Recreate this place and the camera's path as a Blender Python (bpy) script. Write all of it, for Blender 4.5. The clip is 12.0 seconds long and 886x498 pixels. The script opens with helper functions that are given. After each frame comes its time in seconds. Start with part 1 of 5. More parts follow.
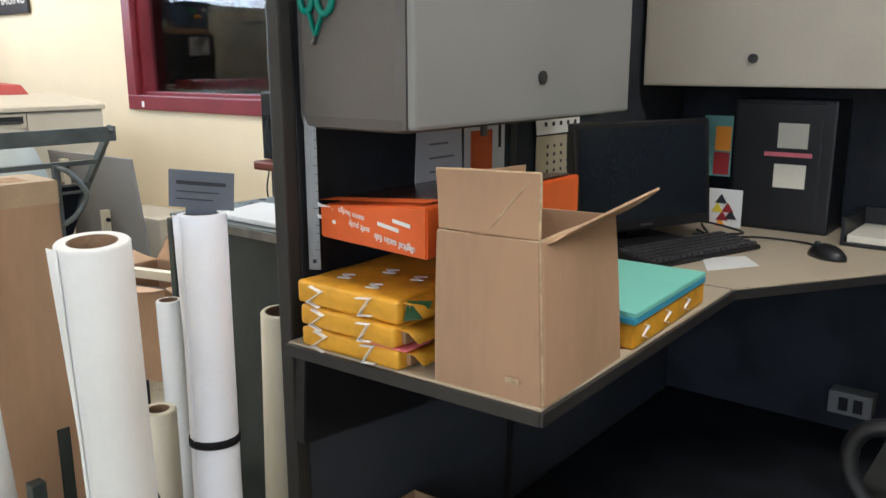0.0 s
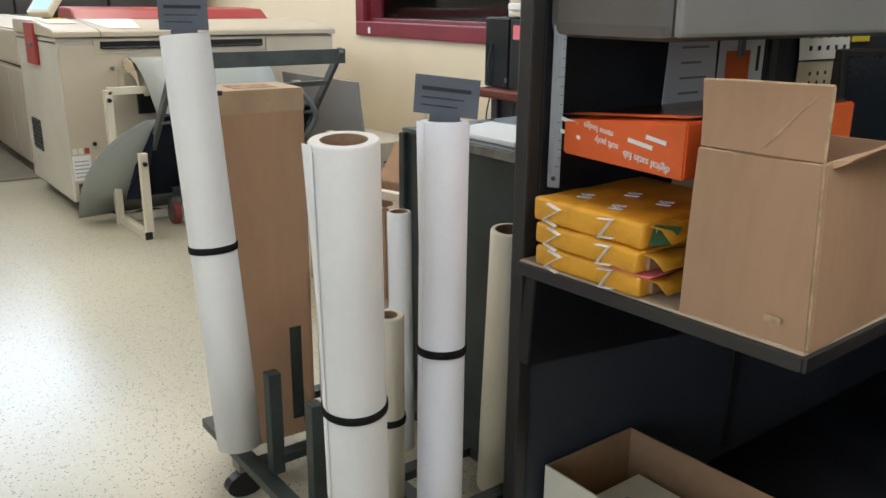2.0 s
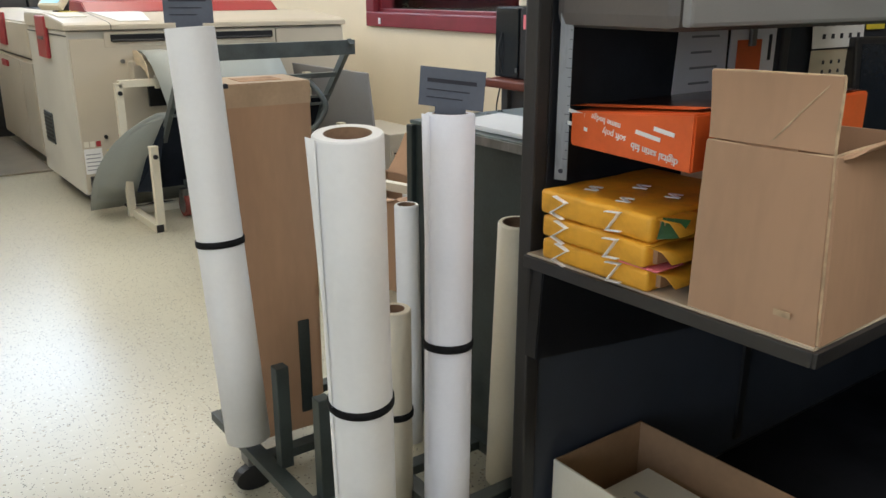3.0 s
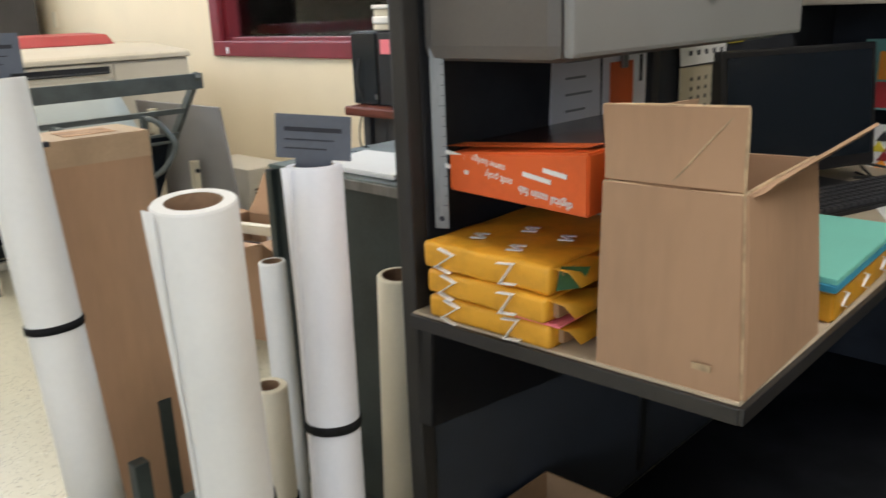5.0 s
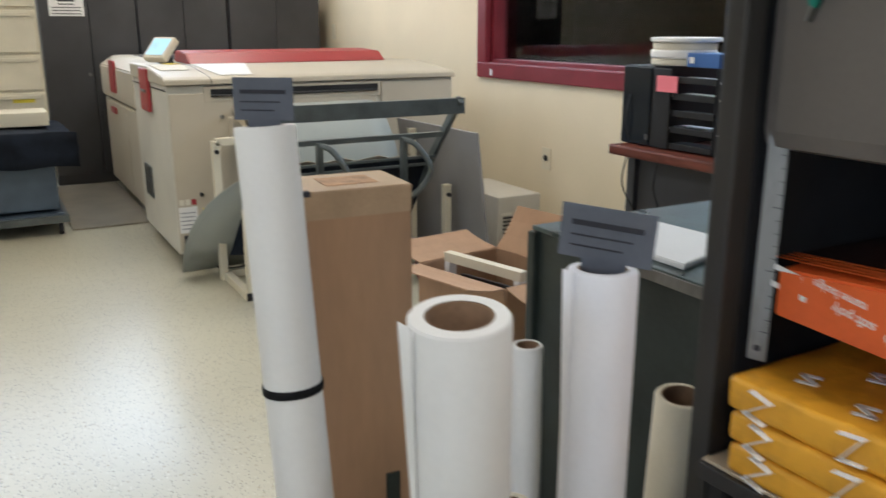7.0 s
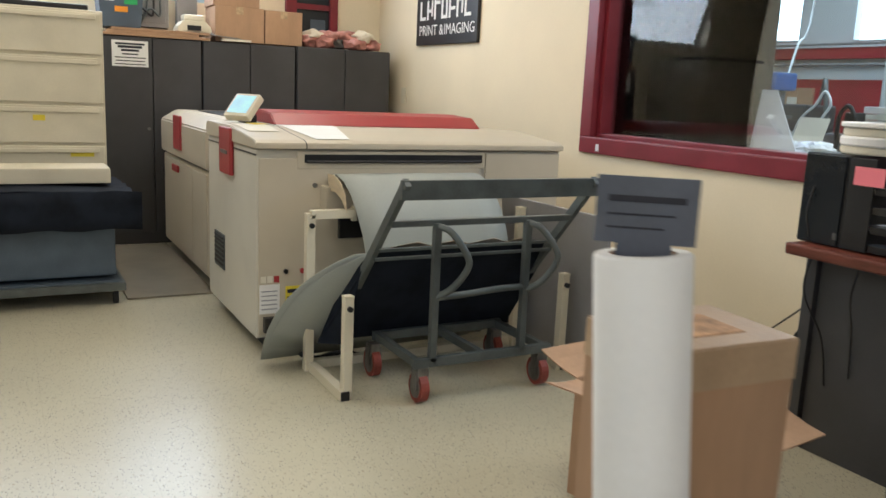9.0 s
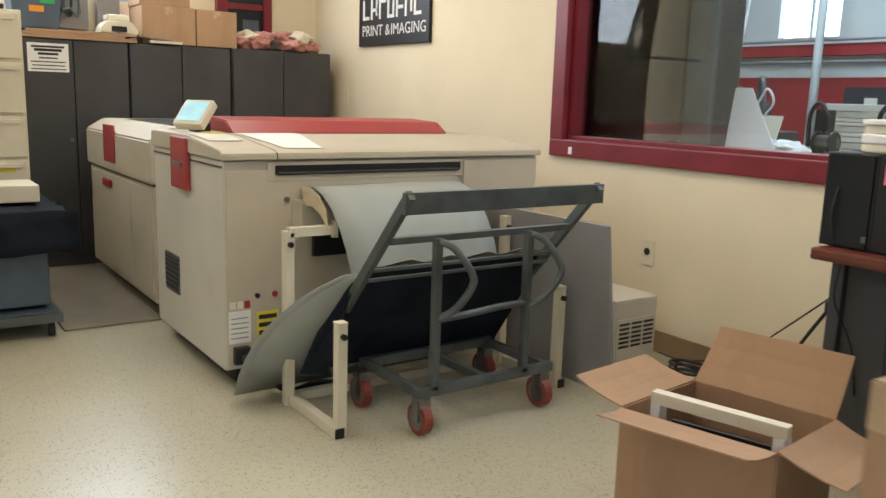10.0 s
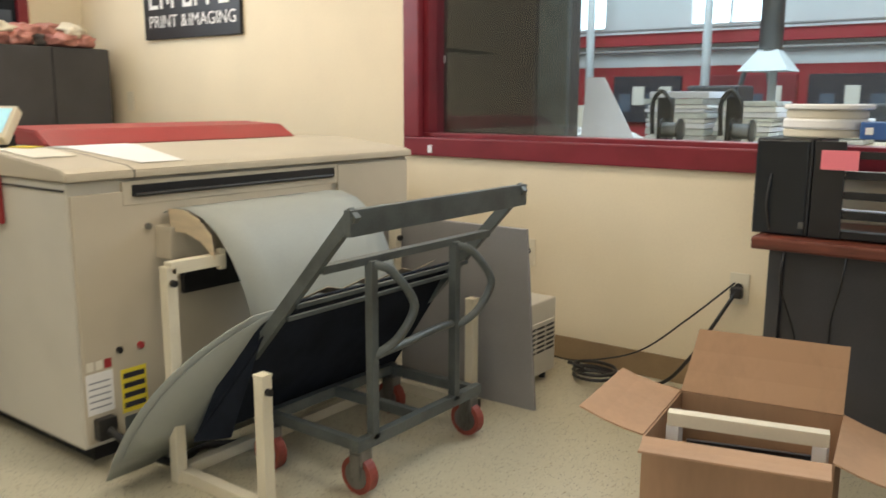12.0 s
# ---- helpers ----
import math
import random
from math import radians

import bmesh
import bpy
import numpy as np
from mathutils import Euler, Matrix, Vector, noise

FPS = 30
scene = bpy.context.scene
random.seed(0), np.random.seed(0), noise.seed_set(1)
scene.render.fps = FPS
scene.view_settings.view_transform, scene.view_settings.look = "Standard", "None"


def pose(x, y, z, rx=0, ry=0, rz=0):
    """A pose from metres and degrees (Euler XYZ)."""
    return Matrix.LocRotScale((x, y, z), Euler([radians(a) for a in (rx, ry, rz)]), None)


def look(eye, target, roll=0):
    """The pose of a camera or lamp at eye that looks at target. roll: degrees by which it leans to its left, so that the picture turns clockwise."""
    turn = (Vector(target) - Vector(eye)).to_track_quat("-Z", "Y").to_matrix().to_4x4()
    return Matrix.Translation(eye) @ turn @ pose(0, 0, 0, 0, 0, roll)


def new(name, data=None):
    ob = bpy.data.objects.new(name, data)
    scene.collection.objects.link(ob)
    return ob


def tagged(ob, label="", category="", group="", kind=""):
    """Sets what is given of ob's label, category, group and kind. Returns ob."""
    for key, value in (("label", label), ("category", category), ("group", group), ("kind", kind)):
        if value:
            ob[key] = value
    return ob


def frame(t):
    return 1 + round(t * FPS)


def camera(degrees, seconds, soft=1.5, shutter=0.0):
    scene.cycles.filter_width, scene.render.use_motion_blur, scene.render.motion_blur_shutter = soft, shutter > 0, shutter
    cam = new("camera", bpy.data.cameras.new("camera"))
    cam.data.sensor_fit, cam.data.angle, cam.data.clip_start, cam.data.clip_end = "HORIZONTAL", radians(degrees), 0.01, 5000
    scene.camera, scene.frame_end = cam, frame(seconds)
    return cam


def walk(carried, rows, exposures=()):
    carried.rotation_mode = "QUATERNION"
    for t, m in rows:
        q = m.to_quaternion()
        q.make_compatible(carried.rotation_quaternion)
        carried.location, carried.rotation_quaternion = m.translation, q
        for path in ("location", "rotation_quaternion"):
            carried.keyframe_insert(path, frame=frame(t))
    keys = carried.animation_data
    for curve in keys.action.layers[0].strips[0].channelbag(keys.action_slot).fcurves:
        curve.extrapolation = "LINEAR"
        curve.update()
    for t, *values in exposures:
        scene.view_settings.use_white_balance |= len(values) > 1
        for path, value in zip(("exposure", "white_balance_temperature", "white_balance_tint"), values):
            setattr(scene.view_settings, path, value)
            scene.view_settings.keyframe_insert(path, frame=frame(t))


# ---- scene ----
cam = camera(56.7, 12.0, shutter=0.5)
PATH = [
    (0, (-0.156, 0.472, 1.274), (-1.371, 1.999, 0.835), -0.1),
    (0.5, (-0.198, 0.498, 1.253), (-1.447, 2.006, 0.847), 1.5),
    (1, (-0.228, 0.477, 1.238), (-1.64, 1.824, 0.802), 1.3),
    (1.5, (-0.242, 0.449, 1.218), (-1.746, 1.664, 0.705), 1.3),
    (2, (-0.252, 0.455, 1.213), (-1.772, 1.619, 0.635), 0.6),
    (2.5, (-0.25, 0.459, 1.213), (-1.781, 1.599, 0.617), 0.2),
    (2.7, (-0.249, 0.462, 1.214), (-1.784, 1.594, 0.613), 0.1),
    (4.3, (-0.351, 0.551, 1.228), (-1.822, 1.773, 0.644), -1.4),
    (4.5, (-0.366, 0.555, 1.237), (-1.812, 1.808, 0.656), -2.1),
    (5, (-0.404, 0.584, 1.237), (-1.74, 1.961, 0.672), -2.1),
    (5.5, (-0.437, 0.638, 1.256), (-1.672, 2.108, 0.697), -1.6),
    (6, (-0.495, 0.696, 1.284), (-1.837, 2.079, 0.747), -1.6),
    (6.5, (-0.568, 0.714, 1.304), (-2.117, 1.864, 0.774), -1.0),
    (7, (-0.668, 0.7, 1.305), (-2.353, 1.642, 0.78), 0.0),
    (7.5, (-0.816, 0.641, 1.314), (-2.536, 1.537, 0.825), -0.1),
    (9.3, (-1.532, 0.473, 1.298), (-3.25, 1.432, 0.941), 3.4),
    (9.5, (-1.621, 0.434, 1.299), (-3.298, 1.466, 0.946), 2.8),
    (10, (-1.845, 0.369, 1.284), (-3.459, 1.494, 0.923), 1.8),
    (10.5, (-2.063, 0.311, 1.297), (-3.66, 1.459, 0.931), 1.1),
    (11, (-2.274, 0.236, 1.282), (-3.757, 1.527, 0.913), 0.8),
    (11.5, (-2.473, 0.174, 1.259), (-3.8, 1.617, 0.863), 0.7),
    (12, (-2.628, 0.19, 1.267), (-3.811, 1.763, 0.91), 0.2),
]
walk(cam, [(t, look(eye, target, roll)) for t, eye, target, roll in PATH], exposures=[(0, 0.5, 5800, 10), (2.5, 0.1, 5900, 10), (4.7, 0.2, 6000, 10), (5.5, 0.5, 6100, 10), (7.5, -0.18, 5800, 10), (9.5, -0.15, 6300, 10), (12, 0.0, 6600, 10)])


# ---- light ----
PLAN = 1.17   # metres per unit of the drawn plan
world = bpy.data.worlds.new("sky")
scene.world = world
world.use_nodes = True
wn = world.node_tree.nodes
sky = wn.new("ShaderNodeTexSky")
sky.sky_type, sky.sun_disc = "NISHITA", False
sky.sun_elevation, sky.sun_rotation = radians(40), radians(200)
wn["Background"].inputs[1].default_value = 0.1
world.node_tree.links.new(sky.outputs[0], wn["Background"].inputs[0])


def area(name, m, sx, sy, power, colour):
    d = bpy.data.lights.new(name, "AREA")
    d.shape, d.size, d.size_y, d.energy, d.color = "RECTANGLE", sx * PLAN, sy * PLAN, power * PLAN ** 2, colour
    ob = new(name, d)
    m.translation = m.translation * PLAN
    ob.matrix_world = m
    return ob


WARM, COOL = (1.0, 0.86, 0.66), (0.80, 0.90, 1.0)
CEIL = 2.75
TROFFERS = [(-5.9, 0.1), (-3.6, 0.1), (-1.5, -1.4), (-5.9, 2.1), (-3.4, 1.9)]
for tx, ty in TROFFERS:
    area("troffer_light", pose(tx, ty, CEIL - 0.05), 1.15, 0.5, {-1.4: 7, 0.1: 6 if tx < -5 else 10, 1.9: 18}.get(ty, 13), WARM)
area("west_window_light", look((-7.42, 0.95, 2.1), (-3.0, 0.8, 0.6)), 2.3, 0.85, 70, COOL)
area("south_window_light", look((0.3, -3.42, 1.7), (-0.6, 3, 0.9)), 3.4, 1.7, 42, COOL)
area("troffer_light", pose(0.25, 1.35, CEIL - 0.05), 1.15, 0.5, 25, (1.0, 0.93, 0.82))
for tx in (-5.5, -2.2):
    area("workshop_light", pose(tx, 5.6, 3.5), 1.6, 1.6, 130, (0.78, 0.9, 1.0))

# ---- materials ----


def mat(name, colour, rough=0.6, metal=0.0, var=0.10, scale=6.0, fine=120.0, bump=0.08, dark=None, emit=0.0, coat=0.0, stretch=None):
    """A surface with colour variation at two scales, uneven gloss and fine relief."""
    m = bpy.data.materials.new(name)
    m.use_nodes = True
    nt = m.node_tree
    n, l = nt.nodes, nt.links
    b = n["Principled BSDF"]
    tc = n.new("ShaderNodeTexCoord")
    mp = n.new("ShaderNodeMapping")
    l.new(tc.outputs["Object"], mp.inputs[0])
    if stretch:
        mp.inputs["Scale"].default_value = stretch
    big, small = n.new("ShaderNodeTexNoise"), n.new("ShaderNodeTexNoise")
    big.inputs["Scale"].default_value, small.inputs["Scale"].default_value = scale, fine
    big.inputs["Detail"].default_value, small.inputs["Detail"].default_value = 5, 3
    l.new(mp.outputs[0], big.inputs[0])
    l.new(mp.outputs[0], small.inputs[0])
    ramp = n.new("ShaderNodeValToRGB")
    lo = dark or tuple(c * (1 - 1.6 * var) for c in colour)
    hi = tuple(min(1, c * (1 + 0.5 * var)) for c in colour)
    ramp.color_ramp.elements[0].position, ramp.color_ramp.elements[1].position = 0.3, 0.62
    ramp.color_ramp.elements[0].color, ramp.color_ramp.elements[1].color = (*lo, 1), (*hi, 1)
    mixv = n.new("ShaderNodeMath")
    mixv.operation = "MULTIPLY_ADD"
    mixv.inputs[1].default_value, mixv.inputs[2].default_value = 0.3, -0.15
    l.new(small.outputs[0], mixv.inputs[0])
    add = n.new("ShaderNodeMath")
    add.operation = "ADD"
    l.new(big.outputs[0], add.inputs[0])
    l.new(mixv.outputs[0], add.inputs[1])
    l.new(add.outputs[0], ramp.inputs[0])
    l.new(ramp.outputs[0], b.inputs["Base Color"])
    rr = n.new("ShaderNodeMapRange")
    rr.inputs[3].default_value, rr.inputs[4].default_value = max(0.03, rough - 0.1), min(1, rough + 0.1)
    l.new(big.outputs[0], rr.inputs[0])
    l.new(rr.outputs[0], b.inputs["Roughness"])
    b.inputs["Metallic"].default_value = metal
    b.inputs["Coat Weight"].default_value = coat
    if bump:
        bp = n.new("ShaderNodeBump")
        bp.inputs["Strength"].default_value, bp.inputs["Distance"].default_value = bump, 0.004
        l.new(small.outputs[0], bp.inputs["Height"])
        l.new(bp.outputs[0], b.inputs["Normal"])
    if emit:
        b.inputs["Emission Color"].default_value, b.inputs["Emission Strength"].default_value = (*colour, 1), emit
    return m


def floor_material():
    """Waxed vinyl composition tile: cream with dark and tan chips, faint joints."""
    m = mat("speckled_vinyl", (0.52, 0.485, 0.37), 0.29, var=0.05, scale=1.3, fine=30, bump=0.0)
    nt = m.node_tree
    n, l = nt.nodes, nt.links
    n["Map Range"].inputs[3].default_value, n["Map Range"].inputs[4].default_value = 0.25, 0.33
    b = n["Principled BSDF"]
    base = b.inputs["Base Color"].links[0].from_socket
    tc = n["Texture Coordinate"].outputs["Object"]
    for scale, lim, col in ((110, 0.15, (0.13, 0.115, 0.09, 1)), (55, 0.14, (0.36, 0.31, 0.21, 1)), (140, 0.14, (0.15, 0.14, 0.115, 1)), (70, 0.11, (0.62, 0.60, 0.50, 1))):
        v = n.new("ShaderNodeTexVoronoi")
        v.inputs["Scale"].default_value = scale
        l.new(tc, v.inputs["Vector"])
        sep = n.new("ShaderNodeSeparateColor")
        l.new(v.outputs["Color"], sep.inputs[0])
        few = n.new("ShaderNodeMath")
        few.operation, few.inputs[1].default_value = "LESS_THAN", 0.2
        l.new(sep.outputs[0], few.inputs[0])
        near = n.new("ShaderNodeMath")
        near.operation, near.inputs[1].default_value = "LESS_THAN", lim * 1.9
        l.new(v.outputs["Distance"], near.inputs[0])
        both = n.new("ShaderNodeMath")
        both.operation = "MULTIPLY"
        l.new(few.outputs[0], both.inputs[0])
        l.new(near.outputs[0], both.inputs[1])
        mx = n.new("ShaderNodeMix")
        mx.data_type = "RGBA"
        mx.inputs[7].default_value = col
        l.new(both.outputs[0], mx.inputs[0])
        l.new(base, mx.inputs[6])
        base = mx.outputs[2]
    br = n.new("ShaderNodeTexBrick")
    br.offset = 0.0
    for key, v in (("Scale", 1.0), ("Mortar Size", 0.0012), ("Brick Width", 0.305), ("Row Height", 0.305), ("Mortar Smooth", 0.3)):
        br.inputs[key].default_value = v
    br.inputs["Color1"].default_value = br.inputs["Color2"].default_value = (1, 1, 1, 1)
    br.inputs["Mortar"].default_value = (0.86, 0.85, 0.83, 1)
    l.new(tc, br.inputs["Vector"])
    mu = n.new("ShaderNodeMix")
    mu.data_type, mu.blend_type = "RGBA", "MULTIPLY"
    mu.inputs[0].default_value = 1
    l.new(base, mu.inputs[6])
    l.new(br.outputs[0], mu.inputs[7])
    l.new(mu.outputs[2], b.inputs["Base Color"])
    return m


def glass_material():
    m = bpy.data.materials.new("window_glass")
    m.use_nodes = True
    n, l = m.node_tree.nodes, m.node_tree.links
    n.remove(n["Principled BSDF"])
    tr, gl, fr, mx = (n.new("ShaderNode" + k) for k in ("BsdfTransparent", "BsdfGlossy", "Fresnel", "MixShader"))
    tr.inputs[0].default_value = (0.90, 0.94, 0.95, 1)
    gl.inputs["Roughness"].default_value = 0.01
    fr.inputs[0].default_value = 1.5
    l.new(fr.outputs[0], mx.inputs[0])
    l.new(tr.outputs[0], mx.inputs[1])
    l.new(gl.outputs[0], mx.inputs[2])
    l.new(mx.outputs[0], n["Material Output"].inputs[0])
    return m


def matt(m, level):
    m.node_tree.nodes["Principled BSDF"].inputs["Specular IOR Level"].default_value = level
    return m


FLOOR = floor_material()
GLASS = glass_material()
WALL = mat("cream_wall_paint", (0.80, 0.70, 0.52), 0.7, var=0.04, scale=1.5, fine=90, bump=0.12)
CEILM = mat("ceiling_tile", (0.75, 0.74, 0.70), 0.9, var=0.05, fine=200, bump=0.3)
BASEB = mat("tan_vinyl_base", (0.30, 0.21, 0.12), 0.5, var=0.1)
MAROON = mat("maroon_paint", (0.20, 0.018, 0.03), 0.4, var=0.12, scale=5)
BEIGE = mat("putty_plastic", (0.52, 0.46, 0.36), 0.5, var=0.05, scale=3, fine=300, bump=0.05)
BEIGE2 = mat("grey_white_plastic", (0.60, 0.57, 0.50), 0.5, var=0.05, scale=3, fine=300, bump=0.05)
CREAM = mat("cream_enamel", (0.72, 0.66, 0.52), 0.45, var=0.05, scale=4)
RED = mat("red_plastic", (0.36, 0.035, 0.04), 0.42, var=0.08, scale=5)
CHAR = mat("charcoal_laminate", (0.055, 0.055, 0.06), 0.5, var=0.15, scale=3, fine=200)
FABRIC = matt(mat("charcoal_fabric", (0.040, 0.043, 0.052), 0.9, var=0.25, scale=5, fine=500, bump=0.4), 0.15)
TRIM = mat("dark_steel_trim", (0.028, 0.026, 0.025), 0.45, var=0.15)
BINGREY = mat("grey_bin_enamel", (0.25, 0.245, 0.24), 0.5, var=0.05, scale=4, fine=300, bump=0.05)
BINEND = mat("taupe_bin_end", (0.14, 0.125, 0.115), 0.5, var=0.08, scale=4)
BINTAN = mat("tan_bin_enamel", (0.40, 0.36, 0.30), 0.55, var=0.05, scale=4)
STEEL = mat("brushed_steel", (0.26, 0.26, 0.26), 0.5, 1.0, var=0.3, scale=12, fine=180, stretch=(1, 1, 0.2))
GUN = mat("grey_green_steel", (0.11, 0.125, 0.125), 0.42, 0.3, var=0.18, scale=9)
GREENST = mat("dark_green_enamel", (0.035, 0.045, 0.042), 0.42, 0.1, var=0.25, scale=7)
PLATE = mat("aluminium_plate", (0.34, 0.36, 0.335), 0.6, 0.15, var=0.05, scale=3, bump=0.02)
BOARD = mat("grey_board", (0.27, 0.26, 0.26), 0.7, var=0.06, scale=4)
CARD = mat("corrugated_card", (0.43, 0.265, 0.16), 0.85, var=0.09, scale=5, fine=60, bump=0.1, stretch=(1, 1, 0.25))
CARDIN = mat("card_inside", (0.34, 0.205, 0.11), 0.9, var=0.1, scale=6, fine=60, bump=0.1)
CARDEDGE = mat("card_torn_edge", (0.50, 0.36, 0.22), 0.95, var=0.2, scale=40)
WHITE = mat("white_paper", (0.82, 0.81, 0.80), 0.75, var=0.03, scale=5, fine=90, bump=0.05)
IVORY = mat("ivory_paper", (0.74, 0.68, 0.55), 0.75, var=0.04, scale=5)
VIOLETW = mat("bluish_white_paper", (0.78, 0.78, 0.84), 0.7, var=0.03, scale=5)
CORE = mat("brown_core_board", (0.20, 0.12, 0.07), 0.9, var=0.2, scale=20)
BLACK = mat("black_plastic", (0.012, 0.012, 0.014), 0.42, var=0.2, scale=8)
SCREEN = mat("dark_screen", (0.012, 0.016, 0.022), 0.22, var=0.1, scale=2, bump=0)
STRAP = matt(mat("black_strap", (0.012, 0.012, 0.013), 0.8, var=0.3, scale=60), 0.15)
SLATE = mat("slate_card", (0.105, 0.115, 0.145), 0.6, var=0.1, scale=10)
INK = mat("dark_ink", (0.03, 0.03, 0.04), 0.8, var=0.1)
GREYINK = mat("grey_ink", (0.30, 0.31, 0.34), 0.8, var=0.1)
YELLOW = mat("yellow_ream_wrap", (0.74, 0.36, 0.022), 0.5, var=0.16, scale=14, fine=60, bump=0.25)
ORANGE = mat("orange_print_carton", (0.74, 0.125, 0.02), 0.5, var=0.08, scale=9)
BROWNTOP = mat("glossy_brown_print", (0.055, 0.02, 0.014), 0.22, var=0.35, scale=5, bump=0.02)
MINT = mat("mint_paper", (0.22, 0.60, 0.50), 0.8, var=0.03)
BLUEP = mat("blue_paper", (0.05, 0.30, 0.45), 0.8, var=0.05)
TEAL = mat("teal_handle", (0.0, 0.22, 0.17), 0.4, var=0.1)
PINK = mat("pink_note", (0.85, 0.22, 0.27), 0.8, var=0.03)
NOTE = mat("cream_note", (0.72, 0.68, 0.58), 0.8, var=0.03)
DESK = mat("speckled_desk_laminate", (0.50, 0.42, 0.31), 0.5, var=0.06, scale=5, fine=350)
WOOD = mat("cherry_wood_edge", (0.16, 0.045, 0.03), 0.35, var=0.3, scale=4, fine=40, stretch=(1, 8, 8))
PALE = mat("pale_wood", (0.66, 0.54, 0.38), 0.6, var=0.1, scale=6, stretch=(1, 6, 6))
NAVY = matt(mat("navy_cloth", (0.014, 0.018, 0.028), 0.85, var=0.3, scale=8, fine=300, bump=0.3), 0.15)
BLUEGREY = mat("blue_grey_enamel", (0.08, 0.11, 0.15), 0.5, var=0.12)
WHEEL = mat("red_caster_tread", (0.26, 0.055, 0.04), 0.6, var=0.2, scale=20)
TAUPE = mat("taupe_floor_tone", (0.26, 0.22, 0.16), 0.7, var=0.1, scale=4)
LAMP = mat("lamp_diffuser", (1.0, 0.93, 0.8), 0.6, emit=3.0)
DAY = mat("daylight", (0.75, 0.88, 1.0), 0.6, emit=5.0)
LCD = mat("lit_lcd", (0.35, 0.62, 0.72), 0.3, emit=0.5, var=0.2)
LOCKER = mat("brown_grey_locker", (0.05, 0.042, 0.039), 0.6, var=0.12, scale=3)
WORKW = mat("workshop_white", (0.62, 0.66, 0.66), 0.8, var=0.06, scale=2)
CONC = mat("workshop_concrete", (0.30, 0.31, 0.31), 0.6, var=0.15, scale=1)
WSRED = mat("workshop_red", (0.34, 0.02, 0.03), 0.6, var=0.1, scale=2)
GREENL = mat("green_sticker", (0.03, 0.4, 0.12), 0.6, var=0.05)
ORANGEL = mat("orange_sticker", (0.9, 0.33, 0.03), 0.6, var=0.05)
YELLOWL = mat("yellow_sticker", (0.8, 0.65, 0.05), 0.6, var=0.05)
BLUEL = mat("blue_plastic", (0.04, 0.12, 0.35), 0.5, var=0.1)
CLEAR = mat("stretch_film", (0.66, 0.69, 0.67), 0.25, var=0.15, scale=12)
CALTAN = mat("tan_calendar_sheet", (0.56, 0.49, 0.36), 0.8, var=0.04)
GREYFAB = matt(mat("dark_chair_shell", (0.03, 0.032, 0.03), 0.6, var=0.2), 0.15)

# ---- building helpers ----
# The plan below is drawn on a survey that slopes along x and runs small: each zone is set level, and all is scaled to metres.
BASE, MOVE = {}, {}
ZONES = ((-1.2, -0.95), (-2.0, -1.55), (-3.1, -2.6), (-4.4, None), (-5.3, -4.86), (-6.2, -5.9), (-6.5, None), (-99, -7.0))


def level(at, kind=""):
    """The rise that sets a thing of the plan level with the floor."""
    if at[2] > 2 or kind == "structure" and at[0] > -7:
        return 0.0
    x = -4.2 if at[1] > 3.3 else next(mid or at[0] for edge, mid in ZONES if at[0] > edge)
    return -0.05 * (x + 3.8)


def thing(name, at, label, category, group="", rz=0.0, local=False, kind="", by=(0, 0)):
    """An Empty at a thing's base. Parts are written in the plan's units, or in the thing's own if local; by moves it on the plan."""
    ob = new(name)
    ob.empty_display_size = 0.05
    rise, stands = level(at, kind), at[2] < 0.02
    base = Vector((at[0] + by[0], at[1] + by[1], at[2] + (0 if stands else rise)))
    ob.matrix_world = pose(*(base * PLAN), 0, 0, rz)
    BASE[ob.name] = Vector((0, 0, 0)) if local else base
    MOVE[ob.name] = (0, 0, 0, False) if local else (*by, rise, stands)
    return tagged(ob, label, category, group, kind)


def part(name, bm, material, parent=None, label="", smooth=False):
    """Links a bmesh as one mesh object under a thing or a part."""
    me = bpy.data.meshes.new(name)
    base = BASE.get(parent.name, Vector((0, 0, 0))) if parent else Vector((0, 0, 0))
    dx, dy, rise, stands = move = MOVE.get(parent.name, (0, 0, 0, False)) if parent else (0, 0, 0, False)
    for v in bm.verts:
        up = rise * min(1.0, max(0.0, v.co.z / 0.3)) if stands else rise
        v.co = (v.co + Vector((dx, dy, up)) - base) * PLAN
    bmesh.ops.recalc_face_normals(bm, faces=bm.faces)
    for f in bm.faces:
        f.smooth = smooth
    bm.to_mesh(me)
    bm.free()
    me.materials.append(material)
    ob = new(name, me)
    if parent:
        ob.parent = parent
        BASE[ob.name], MOVE[ob.name] = base, move
    if label:
        ob["label"] = label
    return ob


def box(lo, hi, bevel=0.003, m=None, bm=None):
    """A box from corner to corner, its edges rounded."""
    bm = bm or bmesh.new()
    c = [(a + b) / 2 for a, b in zip(lo, hi)]
    d = [max(abs(b - a), 0.0005) for a, b in zip(lo, hi)]
    r = bmesh.ops.create_cube(bm, size=1, matrix=(m or Matrix()) @ Matrix.Translation(c) @ Matrix.Diagonal((*d, 1)))
    if bevel:
        bv = min(bevel, 0.4 * min(d))
        es = list({e for v in r["verts"] for e in v.link_edges})
        bmesh.ops.bevel(bm, geom=es, offset=bv, segments=2, affect="EDGES", profile=0.6)
    return bm


